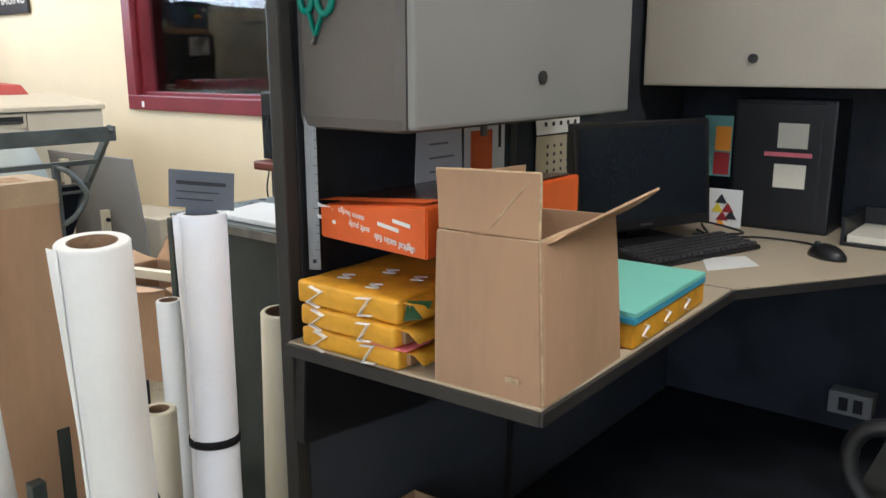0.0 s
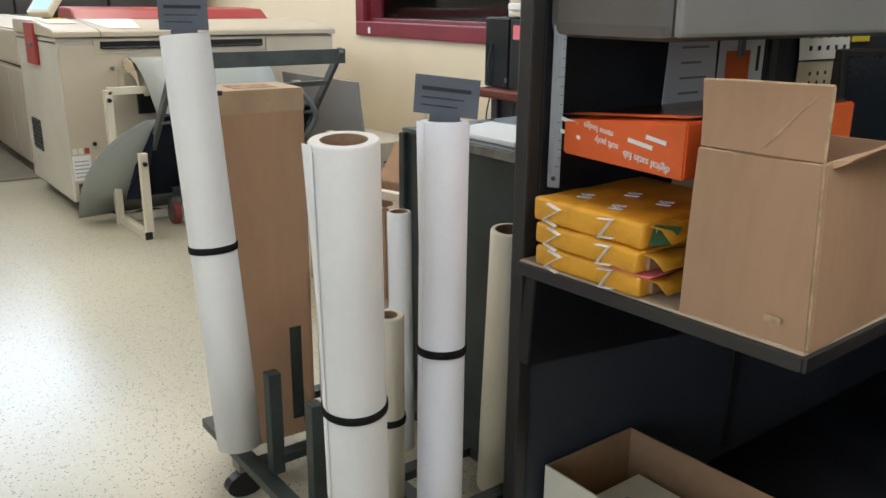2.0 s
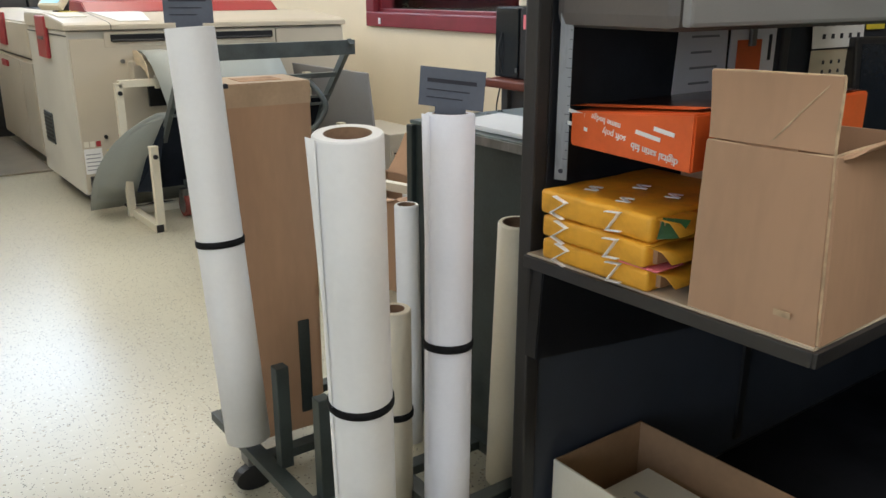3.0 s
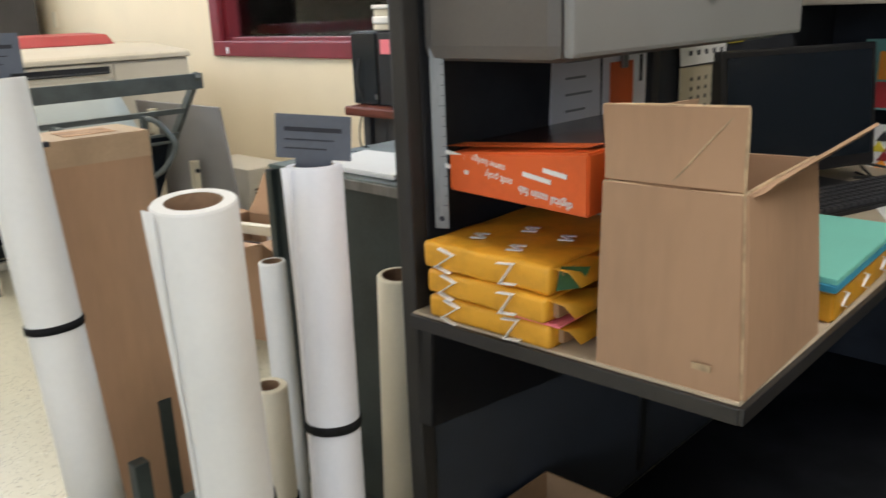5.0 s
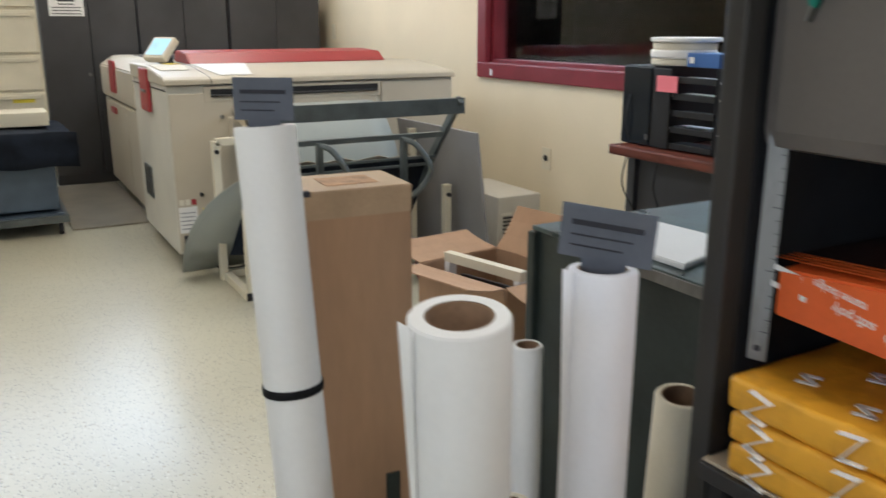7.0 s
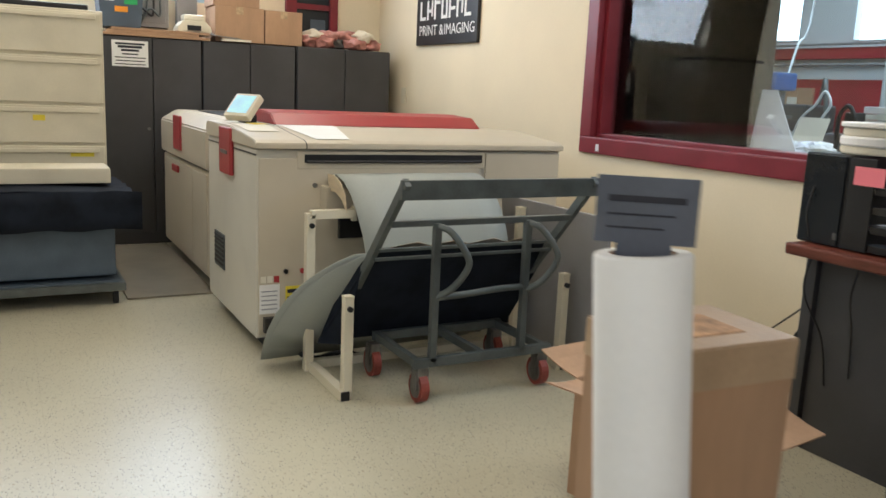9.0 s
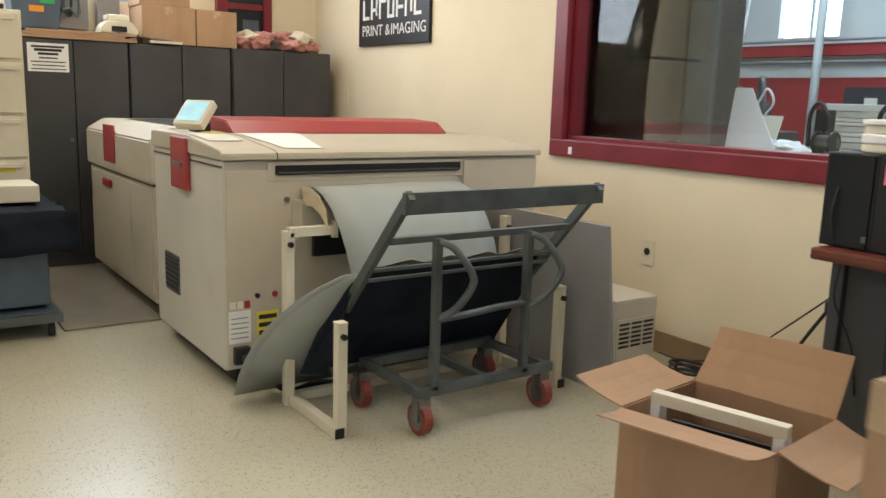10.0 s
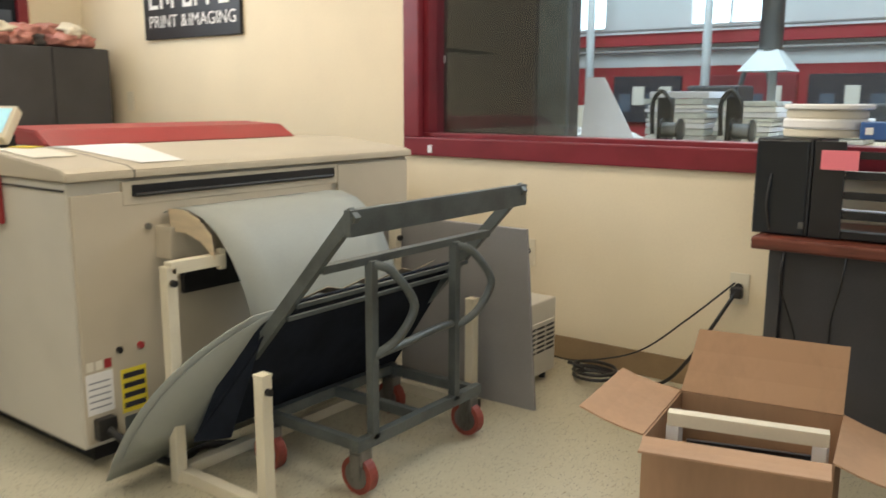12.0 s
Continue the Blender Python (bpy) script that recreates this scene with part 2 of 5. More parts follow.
def rod(a, b, r, seg=16, r2=None, caps=True, bm=None):
    """A round bar from a to b."""
    bm = bm or bmesh.new()
    a, b = Vector(a), Vector(b)
    d = b - a
    m = Matrix.Translation((a + b) / 2) @ d.to_track_quat("Z", "Y").to_matrix().to_4x4()
    bmesh.ops.create_cone(bm, cap_ends=caps, segments=seg, radius1=r, radius2=r if r2 is None else r2, depth=d.length, matrix=m)
    return bm


def bar(a, b, w, h=None, bevel=0.002, bm=None):
    """A square tube from a to b, w wide across and h high."""
    bm = bm or bmesh.new()
    a, b = Vector(a), Vector(b)
    d = b - a
    h = h or w
    z = d.normalized()
    up = Vector((0, 0, 1)) if abs(z.z) < 0.95 else Vector((1, 0, 0))
    x = up.cross(z).normalized()
    y = z.cross(x)
    m = Matrix((x, y, z)).transposed().to_4x4()
    return box((-w / 2, -h / 2, -d.length / 2), (w / 2, h / 2, d.length / 2), bevel, Matrix.Translation((a + b) / 2) @ m, bm)


def tube(points, r, seg=10, bm=None, closed=False):
    """A round tube along points, smoothed between them."""
    bm = bm or bmesh.new()
    p = [Vector(q) for q in points]
    path = []
    n = len(p)
    for i in range(n if closed else n - 1):
        p0, p1, p2, p3 = (p[(i + k) % n] if closed else p[min(max(i + k, 0), n - 1)] for k in (-1, 0, 1, 2))
        for s in range(6):
            t = s / 6
            path.append(0.5 * (2 * p1 + (p2 - p0) * t + (2 * p0 - 5 * p1 + 4 * p2 - p3) * t * t + (3 * p1 - p0 - 3 * p2 + p3) * t ** 3))
    if not closed:
        path.append(p[-1])
    rings = []
    for i, q in enumerate(path):
        d = (path[(i + 1) % len(path)] if closed or i + 1 < len(path) else q) - (path[i - 1] if closed or i else q)
        u = d.orthogonal().normalized() if not rings else (last - last.project(d)).normalized()
        last = u
        v = d.normalized().cross(u)
        rings.append([bm.verts.new(q + r * (math.cos(6.2832 * k / seg) * u + math.sin(6.2832 * k / seg) * v)) for k in range(seg)])
    for i in range(len(rings) - (0 if closed else 1)):
        a, b = rings[i], rings[(i + 1) % len(rings)]
        for k in range(seg):
            bm.faces.new((a[k], a[(k + 1) % seg], b[(k + 1) % seg], b[k]))
    if not closed:
        bm.faces.new(rings[0])
        bm.faces.new(rings[-1])
    return bm


def sheet(rows, thick=0.002):
    """A thin bent sheet through a grid of points, given a thickness."""
    bm = bmesh.new()
    g = [[bm.verts.new(q) for q in row] for row in rows]
    for i in range(len(g) - 1):
        for j in range(len(g[0]) - 1):
            bm.faces.new((g[i][j], g[i][j + 1], g[i + 1][j + 1], g[i + 1][j]))
    bmesh.ops.recalc_face_normals(bm, faces=bm.faces)
    bmesh.ops.solidify(bm, geom=bm.faces[:], thickness=thick)
    return bm


def quad(a, b, c, d, thick=0.002, n=4, bow=0.0):
    """A sheet between four corners, bowed along its normal."""
    a, b, c, d = map(Vector, (a, b, c, d))
    nor = (b - a).cross(d - a).normalized()
    rows = []
    for i in range(n + 1):
        v = i / n
        rows.append([(a.lerp(b, j / n)).lerp(d.lerp(c, j / n), v) + nor * bow * 4 * v * (1 - v) for j in range(n + 1)])
    return sheet(rows, thick)


def prism(profile, axis, lo, hi, bevel=0.003):
    """A profile in the two other axes, drawn along axis from lo to hi."""
    bm = bmesh.new()
    put = {"x": lambda s, p: (s, p[0], p[1]), "y": lambda s, p: (p[0], s, p[1]), "z": lambda s, p: (p[0], p[1], s)}[axis]
    a = [bm.verts.new(put(lo, p)) for p in profile]
    b = [bm.verts.new(put(hi, p)) for p in profile]
    bm.faces.new(a)
    bm.faces.new(b)
    for i in range(len(a)):
        j = (i + 1) % len(a)
        bm.faces.new((a[i], a[j], b[j], b[i]))
    bmesh.ops.recalc_face_normals(bm, faces=bm.faces)
    if bevel:
        bmesh.ops.bevel(bm, geom=bm.edges[:], offset=bevel, segments=2, affect="EDGES")
    return bm


def lettering(name, words, m, size, material, parent, label=""):
    """Words in the built-in font, as a thin mesh at pose m."""
    cu = bpy.data.curves.new(name, "FONT")
    cu.body, cu.size, cu.extrude, cu.align_x, cu.align_y = words, size, 0.0006, "CENTER", "CENTER"
    cu.resolution_u = 3
    tmp = new("lettering_draft", cu)
    me = bpy.data.meshes.new_from_object(tmp)
    bpy.data.objects.remove(tmp)
    bm = bmesh.new()
    bm.from_mesh(me)
    bmesh.ops.transform(bm, matrix=m, verts=bm.verts)
    return part(name, bm, material, parent, label)


def structure(name, bm, material, label, category):
    return tagged(part(name, bm, material), label, category, "", "structure")


# ---- the room ----
WY, WX = 3.163, -7.45        # inner faces of the window wall and of the far wall
structure("floor", box((-7.6, -3.6, -0.1), (3.0, 3.30, 0.0), 0), FLOOR, "waxed cream vinyl floor with dark speckles", "floor")
structure("ceiling", box((-7.6, -3.6, CEIL), (3.0, 3.30, CEIL + 0.1), 0), CEILM, "white ceiling of the print room", "ceiling")
WL, WR, WB, WT = -4.635, -0.9, 0.912, 2.1   # opening of the inner window
bm = box((-7.6, WY, 0), (WL, WY + 0.14, CEIL), 0)
box((WR, WY, 0), (3.0, WY + 0.14, CEIL), 0, None, bm)
box((WL, WY, 0), (WR, WY + 0.14, WB), 0, None, bm)
box((WL, WY, WT), (WR, WY + 0.14, CEIL), 0, None, bm)
structure("wall_north", bm, WALL, "cream painted wall with an inner window", "wall")
bm = box((WX - 0.15, 2.15, 0), (WX, WY, CEIL), 0)
box((WX - 0.15, -3.6, 0), (WX, -0.25, CEIL), 0, None, bm)
box((WX - 0.15, -0.25, 0), (WX, 2.15, 1.66), 0, None, bm)
box((WX - 0.15, -0.25, 2.56), (WX, 2.15, CEIL), 0, None, bm)
structure("wall_west", bm, WALL, "cream painted far wall", "wall")
bm = box((-7.6, -3.65, 0), (-1.5, -3.5, CEIL), 0)
box((2.1, -3.65, 0), (3.0, -3.5, CEIL), 0, None, bm)
box((-1.5, -3.65, 0), (2.1, -3.5, 0.8), 0, None, bm)
box((-1.5, -3.65, 2.6), (2.1, -3.5, CEIL), 0, None, bm)
structure("wall_south", bm, WALL, "plain cream wall with windows", "wall")
structure("wall_east", box((3.0, -3.65, 0), (3.15, 3.3, CEIL), 0), WALL, "plain cream wall", "wall")
structure("baseboard", box((-7.0, WY - 0.009, 0), (2.9, WY - 0.0005, 0.10), 0.003), BASEB, "tan vinyl base along the wall", "baseboard")

win = thing("window_1", (WL, WY, WB), "large inner window in a maroon frame", "window", kind="structure")
for lo, hi in (((-4.72, WY - 0.022, 0.831), (WR, WY + 0.02, 0.915)), ((-4.72, WY - 0.022, 0.915), (-4.63, WY + 0.02, WT)), ((-4.72, WY - 0.022, WT), (WR, WY + 0.02, WT + 0.09))):
    part("window_frame", box(lo, hi, 0.006), MAROON, win)
for lo, hi in (((WL, WY + 0.02, WB - 0.0), (WR, WY + 0.14, WB + 0.022)), ((WL - 0.0, WY + 0.02, WB + 0.022), (WL + 0.03, WY + 0.14, WT))):
    part("window_reveal", box(lo, hi, 0.003), MAROON, win)
g = part("pane", box((WL + 0.03, WY + 0.085, WB + 0.02), (WR, WY + 0.091, WT), 0), GLASS, win, "clear glass pane")
g.visible_shadow = False
part("sticker", box((-4.575, WY - 0.025, 0.846), (-4.552, WY - 0.0215, 0.881), 0), VIOLETW, win, "small white tag on the sill")

for tx, ty in TROFFERS + [(0.25, 1.35)]:
    tr = thing("ceiling_light", (tx, ty, CEIL - 0.05), "recessed fluorescent ceiling light", "ceiling light", "ceiling lights")
    part("frame", box((tx - 0.62, ty - 0.32, CEIL - 0.03), (tx + 0.62, ty + 0.32, CEIL + 0.001)), WHITE, tr)
    part("diffuser", box((tx - 0.57, ty - 0.27, CEIL - 0.036), (tx + 0.57, ty + 0.27, CEIL - 0.031), 0), LAMP, tr, "glowing diffuser")


def outlet(x, z, label, plugged=False, socket=True):
    o = thing("wall_outlet", (x, WY, z), label, "outlet", "wall outlets")
    part("cover_plate", box((x - 0.035, WY - 0.007, z - 0.058), (x + 0.035, WY - 0.0005, z + 0.058), 0.003), CREAM, o)
    part("socket" if socket else "switch", rod((x, WY - 0.011, z + 0.005), (x, WY - 0.006, z + 0.005), 0.016 if socket else 0.006), BLACK if socket else CREAM, o, "dark round socket" if socket else "cream switch")
    if plugged:
        part("plug", box((x - 0.02, WY - 0.05, z - 0.03), (x + 0.02, WY - 0.0115, z + 0.01), 0.006), BLACK, o, "black plug")


outlet(-4.042, 0.43, "cream wall outlet plate with one socket")
outlet(-3.142, 0.44, "cream wall outlet with a black plug in it", True)
outlet(-6.948, 0.91, "cream switch plate on the wall", False, False)
cab = thing("power_cable", (-3.45, 3.05, 0), "black power cable hanging from the outlet and coiled", "cable")
part("cord", tube([(-3.14, 3.12, 0.42), (-3.20, 3.09, 0.30), (-3.27, 3.07, 0.16), (-3.38, 3.08, 0.02), (-3.50, 3.06, 0.012), (-3.66, 3.09, 0.012), (-3.8, 3.1, 0.012)], 0.007), BLACK, cab)
part("coil", tube([(-3.62 + 0.085 * math.cos(a * 0.9), 2.98 + 0.07 * math.sin(a * 0.9), 0.012 + 0.003 * a) for a in range(20)], 0.007), BLACK, cab)
part("thin_cord", tube([(-3.15, 3.13, 0.45), (-3.3, 3.1, 0.30), (-3.5, 3.1, 0.12), (-3.75, 3.1, 0.03), (-3.9, 3.12, 0.02)], 0.0035), BLACK, cab)

# ---- wall sign ----
sg = thing("wall_sign", (-6.285, WY, 1.305), "black wall sign with white lettering", "sign")
part("board", box((-6.722, WY - 0.025, 1.305), (-5.85, WY - 0.001, 1.80), 0.004), BLACK, sg)
lx = -6.66
for k in range(7):
    w = 0.085
    part("letter_block", box((lx, WY - 0.029, 1.475), (lx + 0.022, WY - 0.0255, 1.605), 0), WHITE, sg, "plain white bar in place of a trade name letter")
    part("letter_block", box((lx + 0.022, WY - 0.029, 1.475 + 0.05 * (k % 3)), (lx + w, WY - 0.0255, 1.497 + 0.05 * (k % 3)), 0), WHITE, sg)
    if k % 2:
        part("letter_block", box((lx + w - 0.02, WY - 0.029, 1.498), (lx + w, WY - 0.0255, 1.605), 0), WHITE, sg)
    lx += 0.107
for word, x in (("PRINT", -6.535), ("&", -6.335), ("IMAGING", -6.085)):
    lettering("word", word, pose(x, WY - 0.0265, 1.40, 90, 0, 0), 0.10, WHITE, sg)

# ---- plate maker ----
pm = thing("plate_maker", (-4.86, 2.07, 0), "putty-coloured plate making machine with red trim", "machine")
part("body", box((-5.29, 1.335, 0.06), (-4.43, 2.81, 0.80), 0.008), BEIGE2, pm)
part("plinth", box((-5.24, 1.40, 0.0), (-4.50, 2.75, 0.06), 0), BLACK, pm)
part("front_panel", box((-4.43, 1.342, 0.075), (-4.418, 2.36, 0.765), 0.004), BEIGE, pm)
part("front_panel", box((-4.43, 2.392, 0.075), (-4.418, 2.80, 0.79), 0.004), BEIGE, pm)
part("lid", prism([(-4.405, 0.803), (-4.405, 0.826), (-4.44, 0.838), (-4.80, 0.872), (-5.28, 0.872), (-5.295, 0.855), (-5.295, 0.803)], "y", 1.325, 2.815, 0.004), BEIGE, pm)
part("lid_seam", prism([(-4.4045, 0.804), (-4.4045, 0.8265), (-4.44, 0.8386), (-4.80, 0.8726), (-5.28, 0.8726), (-5.28, 0.804)], "y", 1.533, 1.537, 0), TRIM, pm)
part("slot_surround", box((-4.429, 1.50, 0.722), (-4.4165, 2.385, 0.795), 0.003), BEIGE, pm)
part("slot", box((-4.418, 1.53, 0.748), (-4.4145, 2.37, 0.782), 0), BLACK, pm, "dark plate exit slot")
part("slot_roller", rod((-4.413, 1.54, 0.752), (-4.413, 2.36, 0.752), 0.006), TRIM, pm)
part("top_cover", prism([(-4.93, 0.873), (-5.02, 0.925), (-5.26, 0.935), (-5.295, 0.873)], "y", 1.56, 2.66, 0.006), RED, pm, "raised red cover")
part("side_badge", box((-4.99, 1.315, 0.655), (-4.785, 1.334, 0.862), 0.008), RED, pm, "red badge panel")
part("badge_mark", box((-4.95, 1.312, 0.745), (-4.83, 1.3155, 0.762), 0.002), STEEL, pm, "plain silver mark")
part("side_vent", box((-5.148, 1.329, 0.21), (-4.96, 1.337, 0.36), 0.002), GUN, pm, "grey side vent")
for k in range(7):
    part("vent_slat", box((-5.14, 1.326, 0.225 + 0.019 * k), (-4.97, 1.3305, 0.233 + 0.019 * k), 0), TRIM, pm)
part("side_seam", box((-5.28, 1.331, 0.775), (-4.435, 1.3352, 0.781), 0), TRIM, pm)
part("knob", rod((-4.42, 1.575, 0.655), (-4.408, 1.575, 0.655), 0.010), STEEL, pm)
part("bracket", box((-4.42, 1.60, 0.555), (-4.34, 1.76, 0.655), 0.006), BEIGE, pm)
part("dark_window", box((-4.422, 1.68, 0.43), (-4.40, 2.0, 0.54), 0.004), BLACK, pm, "dark opening below the slot")
part("rating_label", box((-4.4195, 1.345, 0.15), (-4.4165, 1.43, 0.255), 0), WHITE, pm, "white rating label")
for k in range(5):
    part("label_line", box((-4.4170, 1.353, 0.165 + 0.016 * k), (-4.4160, 1.42, 0.169 + 0.016 * k), 0), GREYINK, pm)
for k in range(3):
    part("warning_mark", box((-4.4195, 1.35 + 0.028 * k, 0.262), (-4.4165, 1.372 + 0.028 * k, 0.285), 0), NOTE if k < 2 else RED, pm)
part("warning_label", box((-4.4195, 1.455, 0.13), (-4.4165, 1.54, 0.245), 0), YELLOWL, pm, "yellow warning label with black lines")
for k in range(4):
    part("label_bar", box((-4.4170, 1.462, 0.142 + 0.026 * k), (-4.4160, 1.533, 0.156 + 0.026 * k), 0), INK, pm)
part("button", rod((-4.42, 1.455, 0.30), (-4.408, 1.455, 0.30), 0.009), BLACK, pm)
part("button", rod((-4.42, 1.525, 0.30), (-4.408, 1.525, 0.30), 0.010), RED, pm, "red stop button")
part("power_inlet", box((-4.42, 1.36, 0.085), (-4.39, 1.42, 0.14), 0.004), TRIM, pm)
part("mains_lead", tube([(-4.39, 1.39, 0.11), (-4.33, 1.43, 0.07), (-4.27, 1.52, 0.012), (-4.30, 1.65, 0.012), (-4.2, 1.75, 0.012)], 0.011), BLACK, pm)
part("lower_grille", box((-4.4195, 1.46, 0.08), (-4.415, 1.62, 0.12), 0.001), GUN, pm)

cp = thing("control_panel", (-5.08, 1.46, 0.875), "tilted control panel with a lit screen", "control panel")
M = Matrix.Translation((-5.07, 1.45, 0.945)) @ pose(0, 0, 0, 0, 0, 34) @ pose(0, 0, 0, 46, 0, 0)
part("housing", box((-0.072, -0.07, -0.022), (0.072, 0.07, 0.018), 0.008, M), CREAM, cp)
part("screen", box((-0.058, -0.052, 0.018), (0.058, 0.055, 0.0205), 0, M), LCD, cp, "pale blue lit screen")
part("foot", box((-5.13, 1.44, 0.873), (-5.02, 1.50, 0.915), 0.005), BLACK, cp)


def flat(name, x0, y0, w, d, z, rz, material, label, category, thick=0.002):
    t = thing(name, (x0, y0, z), label, category, rz=rz, local=True)
    part("sheet", box((-w / 2, -d / 2, 0), (w / 2, d / 2, thick), 0), material, t)
    return t


pp = thing("paper_sheet", (-4.68, 1.60, 0.862), "white paper sheet lying on the machine lid", "paper")
part("sheet", sheet([[(-4.91, 1.545, 0.8755), (-4.91, 1.83, 0.8755)], [(-4.80, 1.555, 0.8752), (-4.80, 1.81, 0.8752)], [(-4.455, 1.59, 0.8432), (-4.455, 1.74, 0.8432)]], 0.0012), WHITE, pp)
pp = thing("note_pad", (-4.75, 1.42, 0.87), "cream notes lying on the machine lid", "paper")
part("sheet", sheet([[(-4.92, 1.345, 0.8762), (-4.92, 1.50, 0.8762)], [(-4.80, 1.35, 0.876), (-4.80, 1.495, 0.876)], [(-4.64, 1.36, 0.8612), (-4.64, 1.49, 0.8612)]], 0.002), NOTE, pp)
flat("sticky_note", -4.88, 1.46, 0.08, 0.06, 0.879, 20, YELLOWL, "small yellow note on the machine lid", "note")

# ---- plate processor behind it ----
p2 = thing("plate_processor", (-6.1, 2.1, 0), "putty-coloured plate processor with red badge", "machine", by=(-0.03, -0.04))
part("body", box((-6.78, 1.42, 0.06), (-5.47, 2.78, 0.54), 0.01), BEIGE, p2)
part("upper_housing", prism([(1.405, 0.553), (1.405, 0.755), (1.50, 0.815), (2.72, 0.815), (2.79, 0.75), (2.79, 0.553)], "x", -6.79, -5.46, 0.008), BEIGE, p2)
part("shadow_gap", box((-6.77, 1.43, 0.538), (-5.48, 2.77, 0.556), 0), BLACK, p2)
part("plinth", box((-6.7, 1.5, 0.0), (-5.55, 2.7, 0.06), 0), BLACK, p2)
part("door", box((-6.70, 1.412, 0.09), (-5.86, 1.4215, 0.525), 0.004), BEIGE, p2)
part("door", box((-5.845, 1.412, 0.09), (-5.49, 1.4215, 0.525), 0.004), BEIGE, p2)
part("badge", box((-6.32, 1.395, 0.60), (-6.10, 1.408, 0.80), 0.008), RED, p2, "red badge panel")
part("handle", box((-6.40, 1.398, 0.46), (-6.22, 1.413, 0.50), 0.006), RED, p2, "red door handle")
part("side_latch", box((-6.76, 1.40, 0.36), (-6.73, 1.413, 0.44), 0.003), TRIM, p2)
part("top_slot", box((-6.6, 1.60, 0.814), (-5.75, 1.86, 0.819), 0), BLACK, p2, "dark slot in the top")
part("top_tray", box((-5.75, 1.9, 0.815), (-5.5, 2.7, 0.835), 0.004), PALE, p2)

# ---- plate stand, plates and trolley ----
st = thing("plate_stand", (-4.0, 1.97, 0), "white square-tube stand catching plates", "stand")
for x, y, h in ((-3.833, 1.50, 0.372), (-3.833, 2.44, 0.392), (-4.18, 1.475, 0.615), (-4.18, 2.44, 0.615)):
    part("post", bar((x, y, 0.0), (x, y, h), 0.034), CREAM, st)
    part("cap", box((x - 0.018, y - 0.018, h), (x + 0.018, y + 0.018, h + 0.005), 0), CREAM, st)
    part("bolt", rod((x + 0.017, y, h - 0.04), (x + 0.03, y, h - 0.04), 0.010), BLACK, st, "black knob")
for y in (1.49, 2.455):
    part("base_rail", bar((-3.816, y, 0.0175), (-4.2, y, 0.0175), 0.035), CREAM, st)
    part("end_plug", box((-3.8159, y - 0.016, 0.001), (-3.812, y + 0.016, 0.034), 0), BLACK, st, "black end plug")
part("top_arm", bar((-4.18, 1.475, 0.615), (-4.18, 1.66, 0.615), 0.034), CREAM, st)
part("arm_end", bar((-4.18, 1.655, 0.645), (-4.18, 1.655, 0.585), 0.02), CREAM, st)
part("cross_rail", bar((-4.2, 1.49, 0.0175), (-4.2, 2.455, 0.0175), 0.033), CREAM, st)

pl = thing("printing_plate", (-4.2, 1.9, 0.4), "curved grey aluminium plate hanging out of the slot", "printing plate", "printing plates")
prof = [(-4.41, 0.725), (-4.36, 0.742), (-4.29, 0.745), (-4.22, 0.725), (-4.16, 0.68), (-4.115, 0.61), (-4.085, 0.53), (-4.07, 0.45), (-4.06, 0.38)]
part("sheet", sheet([[(x, 1.615 + (2.27 - 1.615) * j / 6 + 0.06 * (1 - (z - 0.4) / 0.4), z) for j in range(7)] for x, z in prof], 0.002), PLATE, pl, smooth=True)
part("curled_edge", sheet([[(x, 1.611 + 0.004 * k, z - 0.035 * k) for k in range(3)] for x, z in prof[1:5]], 0.002), PALE, pl)

pl = thing("printing_plate", (-4.1, 1.8, 0.02), "grey aluminium plates sliding off a sloped rack", "printing plate", "printing plates")
rows = []
for i in range(9):
    v = i / 8
    left = Vector((-3.93, 1.56, 0.50)).lerp(Vector((-4.294, 1.315, 0.012)), v) + Vector((0.02, -0.14, 0.09)) * 4 * v * (1 - v) * 0.55
    right = Vector((-3.93, 2.36, 0.50)).lerp(Vector((-4.27, 2.25, 0.03)), v)
    rows.append([left.lerp(right, j / 8) + Vector((0, 0, -0.06 * min(1, j / 2) * 4 * v * (1 - v))) for j in range(9)])
part("sheet", sheet(rows, 0.003), PLATE, pl, smooth=True)
part("sheet_below", sheet([[q - Vector((-0.012, -0.02, 0.008)) for q in r] for r in rows[:-1]], 0.002), PLATE, pl, smooth=True)
pk = thing("plate_wrapping", (-3.95, 1.9, 0.5), "torn kraft paper on the plate stack edge", "paper")
wr = []
for i in range(3):
    wr.append([(-3.92 + 0.02 * i, 1.68 + 0.055 * j, 0.512 + 0.012 * i + 0.008 * ((j * 7) % 3)) for j in range(12)])
part("sheet", sheet(wr, 0.001), PALE, pk)

ct = thing("plate_trolley", (-3.88, 2.0, 0), "grey-green steel plate trolley with red casters", "trolley")
AX = lambda z: -3.601 - (0.803 - z) * 0.92
for y in (1.60, 2.37):
    part("rack_arm", bar((AX(0.812), y, 0.812), (AX(0.19), y, 0.19), 0.022, 0.035), GUN, ct)
part("top_bar", bar((-3.605, 1.585, 0.785), (-3.605, 2.395, 0.785), 0.022, 0.066), GUN, ct)
part("mid_bar", bar((-3.715, 1.60, 0.655), (-3.715, 2.35, 0.655), 0.03, 0.022), GUN, ct)
for z in (0.545, 0.505):
    part("rack_bar", bar((AX(z) + 0.032, 1.60, z), (AX(z) + 0.032, 2.37, z), 0.012), GUN, ct)
part("backing", quad((-3.872, 1.615, 0.54), (-3.872, 2.40, 0.54), (-4.13, 2.36, 0.13), (-4.14, 1.50, 0.13), 0.006), NAVY, ct, "black rack backing")
